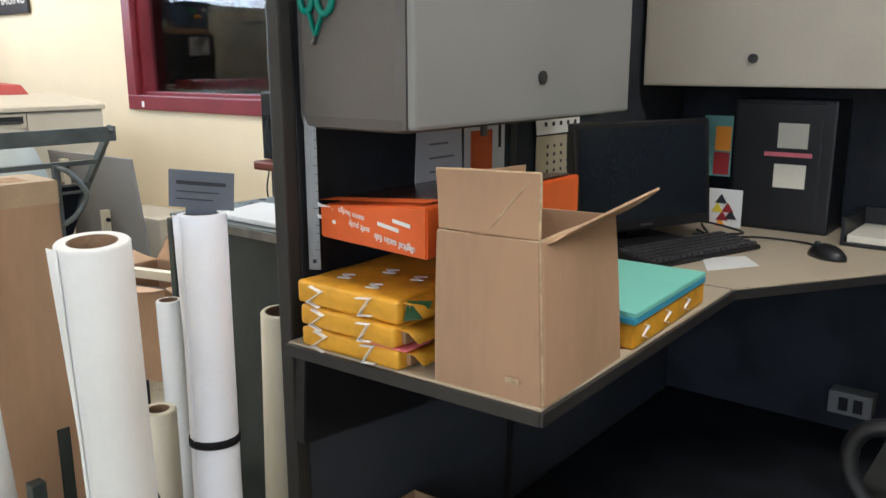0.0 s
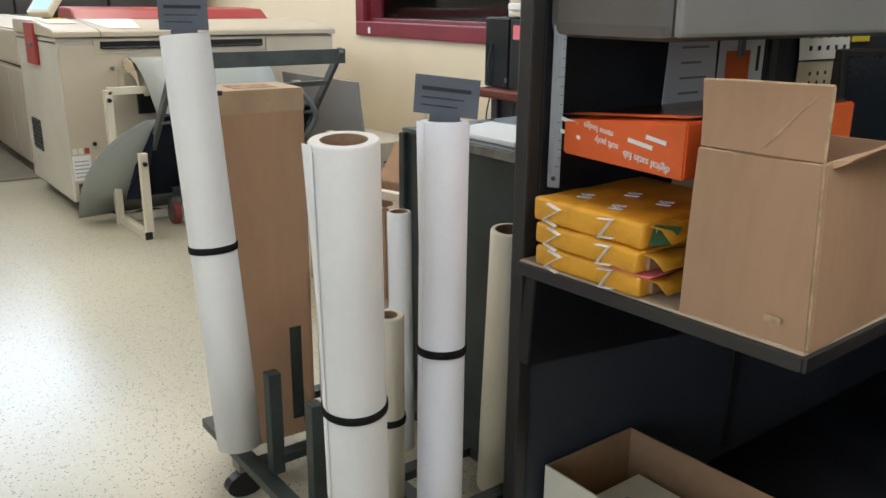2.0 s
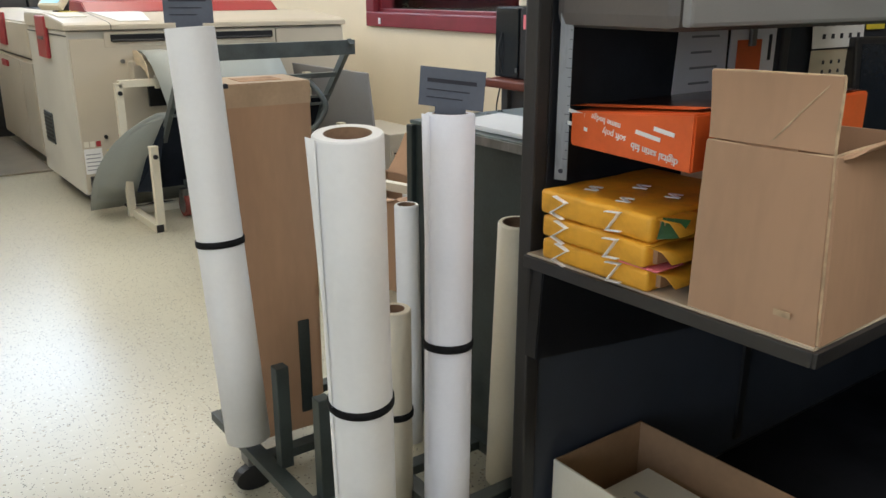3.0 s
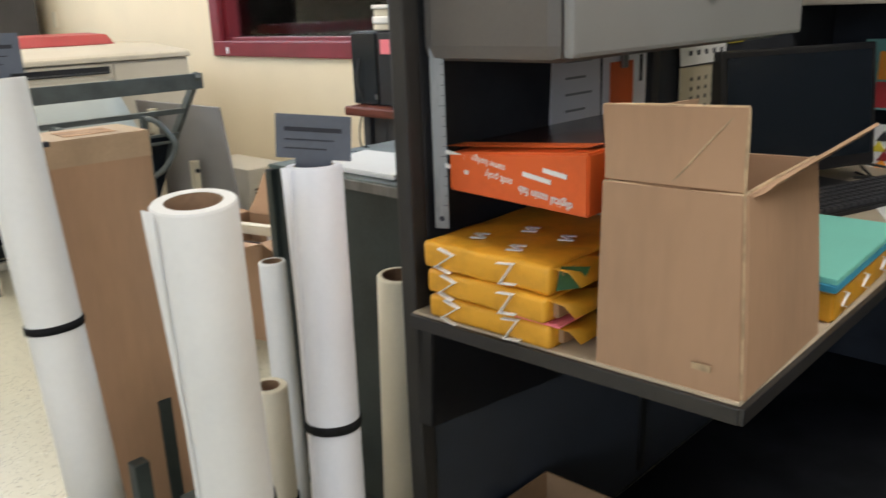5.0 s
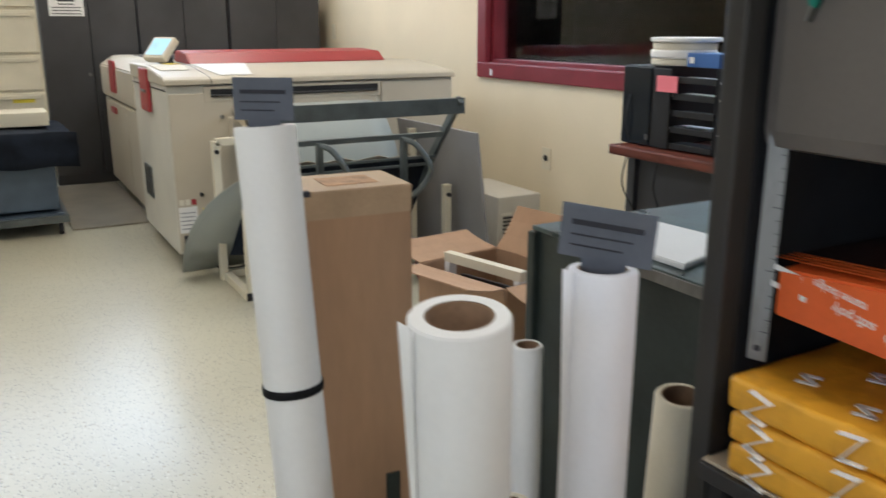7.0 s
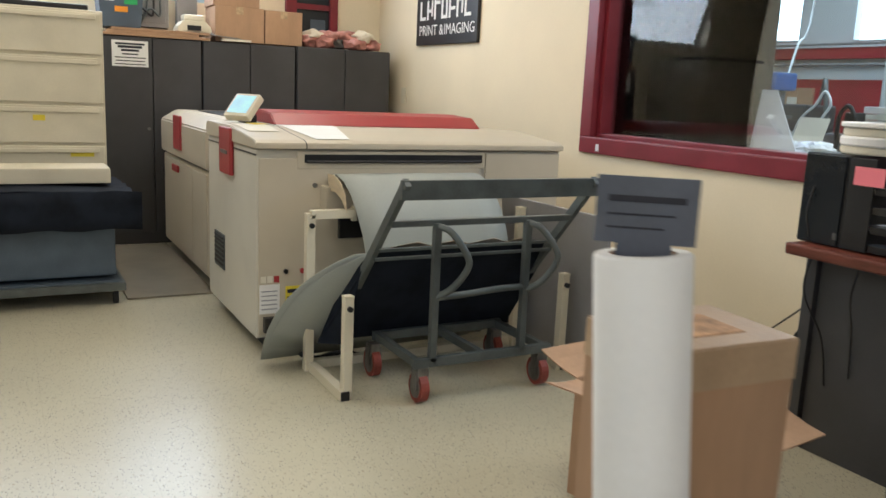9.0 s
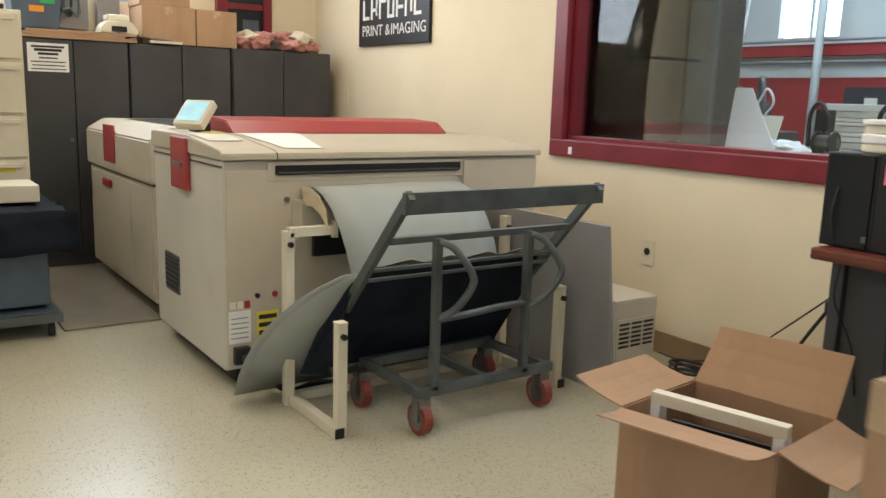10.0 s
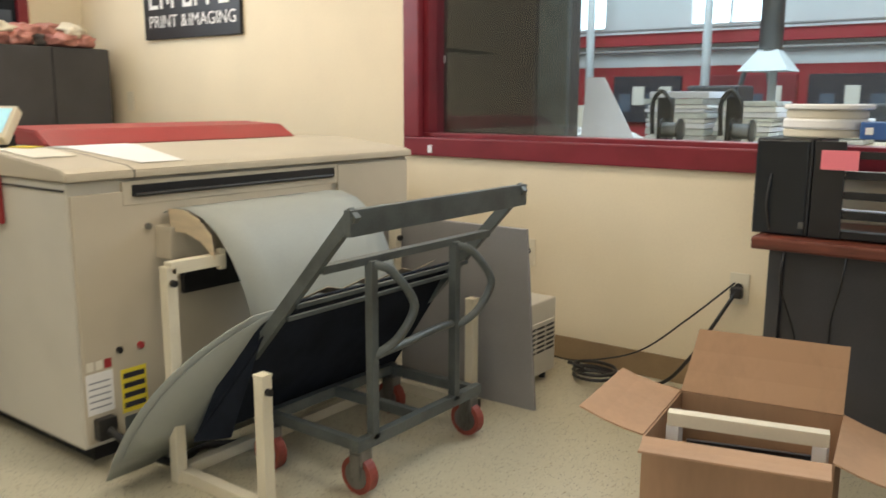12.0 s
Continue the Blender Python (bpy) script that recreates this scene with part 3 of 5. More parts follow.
part("side_flap", quad((-3.92, 1.60, 0.49), (-4.02, 1.57, 0.42), (-4.14, 1.50, 0.12), (-4.06, 1.57, 0.13), 0.004), NAVY, ct, "black rack side")
for y in (1.775, 2.155):
    part("upright", bar((-3.70, y, 0.15), (-3.70, y, 0.655), 0.026), GUN, ct)
    part("handle", tube([(-3.70, y, 0.645), (-3.665, y + 0.04, 0.625), (-3.63, y + 0.085, 0.55), (-3.63, y + 0.09, 0.50), (-3.655, y + 0.05, 0.43), (-3.70, y + 0.005, 0.385)], 0.0125), GUN, ct, smooth=True)
part("cross_handle", tube([(-3.70, 1.775, 0.385), (-3.70, 1.9, 0.39), (-3.70, 2.05, 0.40), (-3.70, 2.155, 0.40)], 0.012), GUN, ct, smooth=True)
for x in (-3.70, -4.06):
    part("base_rail", bar((x, 1.70, 0.15), (x, 2.29, 0.15), 0.026, 0.034), GUN, ct)
for y in (1.72, 1.99, 2.27):
    part("base_rail", bar((-3.70, y, 0.149), (-4.06, y, 0.149), 0.026, 0.03), GUN, ct)
for x, y in ((-3.715, 1.738), (-3.715, 2.257), (-4.03, 1.69), (-4.04, 2.25)):
    w = part("caster", box((x - 0.024, y - 0.022, 0.085), (x + 0.024, y + 0.022, 0.134), 0.004), STEEL, ct)
    part("tread", rod((x - 0.004, y - 0.016, 0.055), (x - 0.004, y + 0.016, 0.055), 0.055, 24), WHEEL, w, "red caster wheel")
    part("hub", rod((x - 0.004, y - 0.019, 0.055), (x - 0.004, y + 0.019, 0.055), 0.039, 18), STEEL, w)
    for s in (-1, 1):
        part("fork", box((x - 0.018, y + s * 0.024 - 0.002, 0.05), (x + 0.018, y + s * 0.024 + 0.002, 0.12), 0), STEEL, w)

lb = thing("leaning_board", (-3.98, 2.5, 0), "grey board standing beside the machine", "board")
part("sheet", quad((-3.645, 2.575, 0.0), (-3.645, 2.495, 0.652), (-4.36, 2.46, 0.655), (-4.36, 2.55, 0.0), 0.012), BOARD, lb)

ch = thing("chiller_unit", (-4.0, 2.81, 0), "small beige chiller cabinet with louvres", "machine")
part("body", box((-4.25, 2.69, 0.035), (-3.775, 2.935, 0.318), 0.006), BEIGE2, ch)
part("grille", box((-3.776, 2.705, 0.075), (-3.770, 2.92, 0.24), 0.003), BEIGE2, ch)
for c in range(3):
    for k in range(6):
        part("louvre", box((-3.771, 2.715 + 0.07 * c, 0.125 + 0.018 * k), (-3.7685, 2.772 + 0.07 * c, 0.134 + 0.018 * k), 0), BLACK, ch)
for x in (-4.2, -3.81):
    for y in (2.72, 2.90):
        part("foot", rod((x, y, 0), (x, y, 0.036), 0.013), BLACK, ch)

# ---- far side: cabinets, filing cabinet, covered cart ----
for y0, y1, group in ((1.03, 1.667, 1), (1.675, 2.322, 1), (2.338, 3.062, 2)):
    k = thing("storage_cabinet", (-7.2, (y0 + y1) / 2, 0), "charcoal two-door storage cabinet against the far wall", "cabinet", "row of cabinets")
    ztop = 1.215 if group == 1 else 1.222
    part("body", box((-7.42, y0, 0.0), (-7.012, y1, ztop), 0.004), CHAR, k)
    mid = (y0 + y1) / 2
    for a, b in ((y0 + 0.004, mid - 0.003), (mid + 0.003, y1 - 0.004)):
        d = part("door", box((-7.012, a, 0.05), (-6.994, b, ztop - 0.006), 0.003), CHAR, k)
    part("lock", rod((-6.994, mid - 0.03, 0.62), (-6.986, mid - 0.03, 0.62), 0.011), STEEL, d)
nt_ = thing("posted_notice", (-6.99, 1.21, 1.02), "white printed notice taped to a cabinet", "notice")
part("sheet", box((-6.9935, 1.098, 1.02), (-6.992, 1.322, 1.185), 0), WHITE, nt_)
for k, (w, h) in enumerate(((0.18, 0.012), (0.15, 0.016), (0.11, 0.014), (0.10, 0.008), (0.19, 0.006), (0.18, 0.006), (0.19, 0.006))):
    part("text_bar", box((-6.9918, 1.21 - w / 2, 1.158 - 0.021 * k), (-6.991, 1.21 + w / 2, 1.158 - 0.021 * k + h), 0), INK, nt_)


def carton(name, lo, hi, label, group="", m=CARD, tape=True):
    c = ((lo[0] + hi[0]) / 2, (lo[1] + hi[1]) / 2, lo[2])
    t = thing(name, c, label, "cardboard box", group)
    part("body", box(lo, hi, 0.004), m, t)
    if tape:
        part("tape", box((lo[0] - 0.0006, c[1] - 0.025, hi[2] - 0.05), (hi[0] + 0.0006, c[1] + 0.025, hi[2] + 0.0006), 0), CARDEDGE, t, "strip of packing tape")
    return t


carton("carton", (-7.35, 1.77, 1.223), (-7.05, 2.11, 1.46), "closed brown carton on a cabinet", "cartons on cabinets")
carton("carton", (-7.36, 2.115, 1.223), (-7.04, 2.385, 1.455), "closed brown carton on a cabinet", "cartons on cabinets")
carton("carton", (-7.34, 1.76, 1.461), (-7.06, 2.08, 1.66), "brown carton stacked on another carton", "cartons on cabinets")
for k in range(3):
    c = thing("cardboard_sheet", (-7.2, 1.4, 1.216 + 0.017 * k), "flat cardboard sheets lying on the cabinets", "cardboard", "cardboard sheets")
    part("sheet", box((-7.38 + 0.01 * k, 1.04 + 0.03 * k, 1.216 + 0.017 * k), (-6.985, 1.72 - 0.07 * (k % 2), 1.232 + 0.017 * k), 0.002), CARD, c)
sc = thing("desktop_scale", (-7.1, 1.62, 1.27), "small off-white desktop device on cardboard", "device")
part("base", prism([(1.52, 1.268), (1.52, 1.30), (1.56, 1.345), (1.70, 1.345), (1.74, 1.30), (1.74, 1.268)], "x", -7.2, -7.02, 0.006), CREAM, sc)
part("head", box((-7.18, 1.565, 1.346), (-7.06, 1.70, 1.385), 0.012), CREAM, sc)
part("display", box((-7.021, 1.58, 1.28), (-7.016, 1.67, 1.312), 0), BLACK, sc)
cb = thing("open_folder", (-7.05, 1.78, 1.222), "dark folder lying on the cabinet edge", "folder")
part("cover", quad((-7.2, 1.60, 1.27), (-7.0, 1.62, 1.268), (-6.985, 1.99, 1.226), (-7.2, 1.75, 1.30), 0.004), BINEND, cb)
part("pages", box((-7.02, 1.80, 1.2235), (-6.975, 2.0, 1.238), 0), NOTE, cb)
bb = thing("storage_bin", (-7.15, 1.16, 1.27), "blue-grey plastic bin with coloured stickers", "bin")
part("body", prism([(1.05, 1.268), (1.03, 1.50), (1.31, 1.50), (1.29, 1.268)], "x", -7.3, -7.05, 0.006), BLUEGREY, bb)
part("rim", box((-7.31, 1.02, 1.495), (-7.04, 1.32, 1.515), 0.004), BLUEGREY, bb)
part("sticker", box((-7.0495, 1.13, 1.365), (-7.047, 1.21, 1.40), 0), ORANGEL, bb, "orange sticker")
part("sticker", box((-7.0495, 1.19, 1.415), (-7.047, 1.27, 1.455), 0), GREENL, bb, "green sticker")
part("sticker", box((-7.0495, 1.07, 1.43), (-7.047, 1.13, 1.46), 0), WHITE, bb)
rg = thing("rag_pile", (-7.15, 2.7, 1.224), "crumpled pile of pink and cream plastic bags", "bags")
random.seed(4)
for k in range(9):
    bm = bmesh.new()
    bmesh.ops.create_icosphere(bm, subdivisions=3, radius=1)
    c = Vector((-7.15 + random.uniform(-0.06, 0.08), 2.46 + 0.058 * k, 1.265 + 0.05 * (k % 2)))
    for v in bm.verts:
        q = v.co.copy()
        n = noise.fractal(q * 2.1 + c * 9, 0.6, 2.2, 4)
        v.co = c + Vector((q.x * 0.11, q.y * 0.085, max(q.z * 0.045, -0.04))) * (1 + 0.45 * n)
        v.co.z = max(v.co.z, 1.2245)
    part("bag", bm, (mat("pink_film", (0.62, 0.28, 0.24), 0.35, var=0.2, scale=15) if k == 0 else bpy.data.materials["pink_film"]) if k % 3 != 1 else (IVORY if k % 2 else BINEND), rg, smooth=True)
# fittings on the far wall
eb = thing("electrical_box", (WX, 1.45, 1.35), "grey electrical boxes with conduits on the wall", "electrical box")
part("cabinet", box((WX + 0.001, 1.25, 1.30), (WX + 0.09, 1.52, 1.64), 0.004), BINGREY, eb)
part("cabinet", box((WX + 0.001, 1.58, 1.30), (WX + 0.07, 1.72, 1.63), 0.004), BINGREY, eb)
part("cover", box((WX + 0.09, 1.27, 1.33), (WX + 0.095, 1.50, 1.62), 0.003), BINGREY, eb)
for k in range(5):
    part("cable", tube([(WX + 0.1, 1.12 + 0.05 * k, 1.30), (WX + 0.12, 1.15 + 0.06 * k, 1.42), (WX + 0.11, 1.26 + 0.05 * k, 1.38), (WX + 0.1, 1.3 + 0.04 * k, 1.55), (WX + 0.08, 1.32 + 0.04 * k, 1.65)], 0.008), BLACK if k % 2 else GUN, eb, smooth=True)
w2 = thing("window_2", (WX, 2.56, 1.25), "small maroon-framed opening in the far wall", "window", kind="structure")
for lo, hi in (((WX + 0.0006, 2.38, 1.22), (WX + 0.05, 2.46, 2.0)), ((WX + 0.0006, 2.73, 1.22), (WX + 0.05, 2.79, 2.0)), ((WX + 0.0006, 2.46, 1.22), (WX + 0.05, 2.73, 1.30))):
    part("window_frame", box(lo, hi, 0.005), MAROON, w2)
part("pane", box((WX + 0.002, 2.46, 1.30), (WX + 0.012, 2.73, 2.0), 0), SCREEN, w2, "dark glass")
part("glazing_bar", box((WX + 0.012, 2.46, 1.52), (WX + 0.03, 2.73, 1.56), 0), MAROON, w2)
part("poster", box((WX + 0.013, 2.58, 1.32), (WX + 0.015, 2.70, 1.45), 0), BLUEGREY, w2)

fc = thing("filing_cabinet", (-6.55, 0.55, 0), "cream lateral filing cabinet with four drawers", "filing cabinet")
part("body", box((-6.90, 0.12, 0.03), (-6.215, 0.968, 1.30), 0.005), CREAM, fc)
part("base", box((-6.88, 0.15, 0.0), (-6.24, 0.94, 0.03), 0), BLACK, fc)
for z0, z1 in ((0.06, 0.30), (0.31, 0.562), (0.58, 0.782), (0.80, 1.045), (1.065, 1.285)):
    d = part("drawer", box((-6.215, 0.135, z0), (-6.197, 0.955, z1), 0.004), CREAM, fc)
    part("handle", box((-6.197, 0.30, z1 - 0.035), (-6.185, 0.93, z1 - 0.012), 0.003), CREAM, d)
part("sticker", box((-6.1975, 0.60, 0.70), (-6.1955, 0.66, 0.73), 0), YELLOWL, fc, "yellow label")
part("sticker", box((-6.1975, 0.78, 0.505), (-6.1955, 0.90, 0.53), 0), YELLOWL, fc, "yellow label")
tb = thing("black_tray", (-6.5, 0.6, 1.302), "dark tray lying on the filing cabinet", "tray")
part("body", box((-6.75, 0.3, 1.302), (-6.25, 0.9, 1.33), 0.008), BLACK, tb)

bc = thing("covered_cart", (-5.8, 0.7, 0), "blue-grey cart draped in black cloth", "cart")
rows = []
for i, (y, z) in enumerate(((0.22, 0.30), (0.21, 0.38), (0.24, 0.455), (0.5, 0.462), (0.8, 0.455), (1.01, 0.445), (1.045, 0.38), (1.04, 0.285))):
    rows.append([(-6.15 + 0.72 * j / 12, y + 0.008 * math.sin(j * 1.9 + i), z + 0.007 * math.sin(j * 2.3 + i * 1.7)) for j in range(13)])
part("cloth", sheet(rows, 0.006), NAVY, bc, "black cloth cover", smooth=True)
part("cloth_front", sheet([[(-5.43 - 0.004 * math.sin(j * 2 + i), 0.22 + 0.82 * j / 12, 0.46 - 0.06 * i + 0.004 * math.sin(j * 1.4)) for j in range(13)] for i in range(4)], 0.005), NAVY, bc, smooth=True)
part("body", box((-6.12, 0.28, 0.10), (-5.50, 0.92, 0.44), 0.006), BLUEGREY, bc)
part("shelf", box((-6.1, 0.25, 0.05), (-5.46, 0.94, 0.085), 0.005), BLUEGREY, bc)
for y in (0.25, 0.94):
    part("rail", bar((-6.12, y, 0.068), (-5.42, y, 0.068), 0.03), GUN, bc)
part("rail", bar((-5.43, 0.25, 0.068), (-5.43, 0.94, 0.068), 0.03), GUN, bc)
for x in (-6.08, -5.46):
    for y in (0.29, 0.91):
        part("caster", rod((x, y - 0.012, 0.026), (x, y + 0.012, 0.026), 0.026), BLACK, bc)
bo = thing("cream_tray", (-5.75, 0.6, 0.47), "long cream tray lying on the black cloth", "tray")
part("body", box((-5.98, 0.24, 0.468), (-5.70, 0.93, 0.545), 0.006), CREAM, bo)
# Thin taupe sheet makes the floor darker between processor and cart.
fm = thing("floor_mat", (-6.1, 1.17, 0.0), "thin taupe sheet over the darker floor beside the machine", "mat")
part("mat", box((-6.95, 0.97, 0.0005), (-5.50, 1.41, 0.008), 0.003), TAUPE, fm)

# ---- paper rolls on their cart ----


def lathe(a, b, profile, seg=40):
    """A turned shape round the axis from a to b; profile: (radius, share of the length)."""
    bm = bmesh.new()
    a, b = Vector(a), Vector(b)
    d = b - a
    u = d.orthogonal().normalized()
    v = d.normalized().cross(u)
    rings = [[bm.verts.new(a + d * s + r * (math.cos(6.28319 * k / seg) * u + math.sin(6.28319 * k / seg) * v)) for k in range(seg)] for r, s in profile]
    for p, q in zip(rings, rings[1:]):
        for k in range(seg):
            bm.faces.new((p[k], p[(k + 1) % seg], q[(k + 1) % seg], q[k]))
    return bm


def paper_roll(top, foot, r, core, material, label, bands=(), tag=None, flap=0.0):
    t = thing("paper_roll", foot, label, "paper roll", "rolls on the cart")
    L = (Vector(top) - Vector(foot)).length
    e = 0.0025 / L
    part("paper", lathe(foot, top, [(core, 0.0), (r, 0.0), (r * 1.004, 0.3), (r * 0.997, 0.7), (r, 1 - e), (r - 0.002, 1.0), (core, 1.0)]), material, t, smooth=False)
    for f in t.children[0].data.polygons:
        f.use_smooth = abs(f.normal.dot((Vector(top) - Vector(foot)).normalized())) < 0.5
    part("core", lathe(foot, top, [(core - 0.003, 0.0), (core - 0.003, 0.999), (core + 0.0004, 0.9995), (core + 0.0004, 0.0)]), CORE, t, "brown cardboard core", smooth=True)
    ax = Vector(top) - Vector(foot)
    n = ax.normalized()
    for s in bands:
        c = Vector(foot) + ax * s
        part("strap", lathe(c - n * 0.007, c + n * 0.007, [(r - 0.001, 0), (r + 0.0025, 0.05), (r + 0.003, 0.5), (r + 0.0025, 0.95), (r - 0.001, 1)]), STRAP, t, "black hook-and-loop strap", smooth=True)
    if flap:
        q = Vector((-0.78, -0.62, 0)).normalized()
        w = n.cross(q).normalized()
        rows = []
        for i in range(7):
            s = i / 6
            c = Vector(foot) + ax * (0.25 + 0.75 * s)
            rows.append([c + q * (r * 0.6 + flap * s * j / 3) + w * (r * 0.83 - 0.004 * j) for j in range(4)])
        part("loose_end", sheet(rows, 0.0008), material, t, "loose end of the paper", smooth=True)
    if tag:
        w, h, yaw, lean = tag
        m = Matrix.Translation(Vector(top)) @ pose(0, 0, 0, 0, lean, yaw)
        part("tag_stem", box((-0.025, -0.001, -0.06), (0.025, 0.001, 0.012), 0, m), SLATE, t)
        tg = part("tag", box((-w / 2, -0.0012, 0.008), (w / 2, 0.0012, 0.008 + h), 0, m), SLATE, t, "slate-coloured size card")
        for k in range(3):
            part("writing_bar", box((-w * 0.38, -0.0019, 0.008 + h * (0.62 - 0.2 * k)), (w * (0.38 - 0.1 * k), -0.0013, 0.008 + h * (0.62 - 0.2 * k) + (0.006 if k == 0 else 0.0018)), 0, m), INK, tg)
    return t


paper_roll((-1.202, 0.969, 0.964), (-1.261, 1.018, 0.18), 0.0505, 0.034, WHITE, "thick white paper roll with one black strap", (0.452,), None, 0.02)
paper_roll((-1.244, 1.177, 0.969), (-1.213, 1.150, 0.18), 0.0395, 0.028, VIOLETW, "bluish white paper roll with a slate card", (0.52,), (0.105, 0.06, 36, 4), 0.016)
paper_roll((-1.767, 0.964, 1.085), (-1.696, 0.988, 0.25), 0.0455, 0.031, WHITE, "tall white paper roll with strap and slate card", (0.512,), (0.092, 0.062, 52, 0))
paper_roll((-1.299, 1.374, 0.748), (-1.345, 1.395, 0.18), 0.036, 0.028, IVORY, "ivory paper roll leaning by the partition")
paper_roll((-1.59, 1.325, 0.729), (-1.585, 1.33, 0.18), 0.0255, 0.019, WHITE, "slim white paper roll")
paper_roll((-1.386, 1.159, 0.601), (-1.395, 1.165, 0.18), 0.031, 0.019, IVORY, "short ivory paper roll with black strap", (0.5,))

paper_roll((-1.732, 1.235, 0.60), (-1.735, 1.24, 0.176), 0.031, 0.02, IVORY, "short ivory roll wrapped in clear film")
fw = thing("film_wrap", (-1.732, 1.235, 0.60), "crumpled clear film on a roll end", "film")
part("film", lathe((-1.732, 1.235, 0.597), (-1.725, 1.24, 0.665), [(0.033, 0), (0.03, 0.25), (0.018, 0.6), (0.024, 0.8), (0.012, 1)], 14), CLEAR, fw, smooth=True)
paper_roll((-1.915, 1.384, 0.66), (-1.90, 1.385, 0.176), 0.026, 0.02, WHITE, "slim white paper roll")

rc = thing("roll_cart", (-1.55, 1.17, 0), "dark green steel stake cart on casters", "cart")
for y in (1.0, 1.20, 1.42):
    part("rail", bar((-1.90, y, 0.158), (-1.16, y, 0.158), 0.034), GREENST, rc)
for x in (-1.885, -1.66, -1.45, -1.275):
    part("crossbar", bar((x, 0.985, 0.1575), (x, 1.435, 0.1575), 0.032), GREENST, rc)
for x, y, h in ((-1.60, 1.025, 0.442), (-1.79, 1.17, 0.445), (-1.455, 1.04, 0.43), (-1.885, 1.42, 0.45)):
    part("stake", bar((x, y, 0.17), (x, y, h), 0.027), GREENST, rc)
for x, y in ((-1.72, 1.005), (-1.20, 1.0), (-1.87, 1.405), (-1.22, 1.405)):
    w = part("caster", box((x - 0.02, y - 0.02, 0.10), (x + 0.02, y + 0.02, 0.142), 0.004), STEEL, rc)
    part("wheel", rod((x - 0.012, y, 0.045), (x + 0.012, y, 0.045), 0.045, 22), BLACK, w)

tc_ = thing("tall_carton", (-1.886, 1.131, 0.175), "tall narrow brown carton taped shut", "cardboard box")
TOPC = [(-1.787, 1.029), (-1.778, 1.213), (-1.925, 1.225), (-1.935, 1.04)]
part("body", prism(TOPC, "z", 0.175, 0.972, 0.004), CARD, tc_)
cx, cy = -1.856, 1.127
part("lid_tape", prism([(cx + (x - cx) * 1.006, cy + (y - cy) * 1.006) for x, y in TOPC], "z", 0.925, 0.9735, 0.002), mat("pale_packing_tape", (0.47, 0.33, 0.21), 0.4, var=0.1, scale=8), tc_, "pale tape round the top")
part("top_patch", prism([(cx + (x - cx) * 0.5, cy + (y - cy) * 0.5) for x, y in TOPC], "z", 0.9736, 0.9745, 0), mat("worn_card_patch", (0.50, 0.30, 0.17), 0.8, var=0.3, scale=25), tc_, "worn oval patch")
part("torn_corner", box((-1.799, 1.0275, 0.966), (-1.7855, 1.038, 0.975), 0.001), INK, tc_)

# ---- green steel cabinet with paper pad ----
gc = thing("steel_cabinet", (-1.55, 1.9, 0), "dark green steel cabinet with scuffed top", "cabinet")
part("body", box((-1.803, 1.49, 0.0), (-1.262, 2.30, 0.855), 0.006), GREENST, gc)
part("worktop", box((-1.81, 1.484, 0.855), (-1.258, 2.31, 0.864), 0.003), mat("scuffed_green_top", (0.085, 0.115, 0.11), 0.3, 0.1, var=0.4, scale=10), gc)
part("edge_strip", box((-1.62, 1.481, 0.842), (-1.262, 1.4845, 0.861), 0.001), STEEL, gc, "bare steel edge strip")
part("corner_post", box((-1.816, 1.478, 0.0), (-1.793, 1.50, 0.853), 0.004), GREENST, gc)
pd = thing("paper_pad", (-1.66, 1.69, 0.865), "white paper pad lying on the steel cabinet", "paper")
part("pad", prism([(-1.673, 1.51), (-1.714, 1.677), (-1.499, 1.695), (-1.444, 1.51)], "z", 0.865, 0.875, 0.002), WHITE, pd)

# ---- open carton with a white frame in it ----
ob_ = thing("open_carton", (-2.76, 2.03, 0), "open brown carton holding a white frame", "cardboard box")
A, B, C, D = (Vector(p) for p in ((-2.935, 1.83, 0), (-2.56, 1.93, 0), (-2.60, 2.235, 0), (-2.975, 2.165, 0)))
Z4 = Vector((0, 0, 0.40))
for p, q in ((A, B), (B, C), (C, D), (D, A)):
    part("side", quad(p, q, q + Z4, p + Z4, 0.005, 2), CARD, ob_)
part("bottom", quad(A, B, C, D, 0.004, 1), CARDIN, ob_)
for p, q, out in ((A, B, Vector((0.04, -0.15, 0.03))), (B, C, Vector((0.15, 0.02, -0.04))), (C, D, Vector((0.0, 0.08, 0.15))), (D, A, Vector((-0.15, -0.03, 0.04)))):
    i = (q - p) * 0.03
    part("flap", quad(p + Z4, q + Z4, q + Z4 + out - i, p + Z4 + out + i, 0.004, 3, 0.006), CARD, ob_)
wf = thing("white_frame", (-2.76, 1.98, 0.01), "white metal frame standing inside the carton", "frame")
f0, f1 = Vector((-2.90, 1.93, 0)), Vector((-2.60, 2.01, 0))
for p in (f0, f1):
    part("leg", bar(p + Vector((0, 0, 0.008)), p + Vector((0, 0, 0.405)), 0.03), WHITE, wf)
part("top_rail", bar(f0 + Vector((-0.015, -0.004, 0.42)), f1 + Vector((0.015, 0.004, 0.42)), 0.032), CREAM, wf)
part("panel", quad(f0 + Vector((0.02, 0.03, 0.1)), f1 + Vector((-0.02, 0.03, 0.1)), f1 + Vector((-0.02, 0.03, 0.36)), f0 + Vector((0.02, 0.03, 0.36)), 0.01, 1), BLACK, wf)

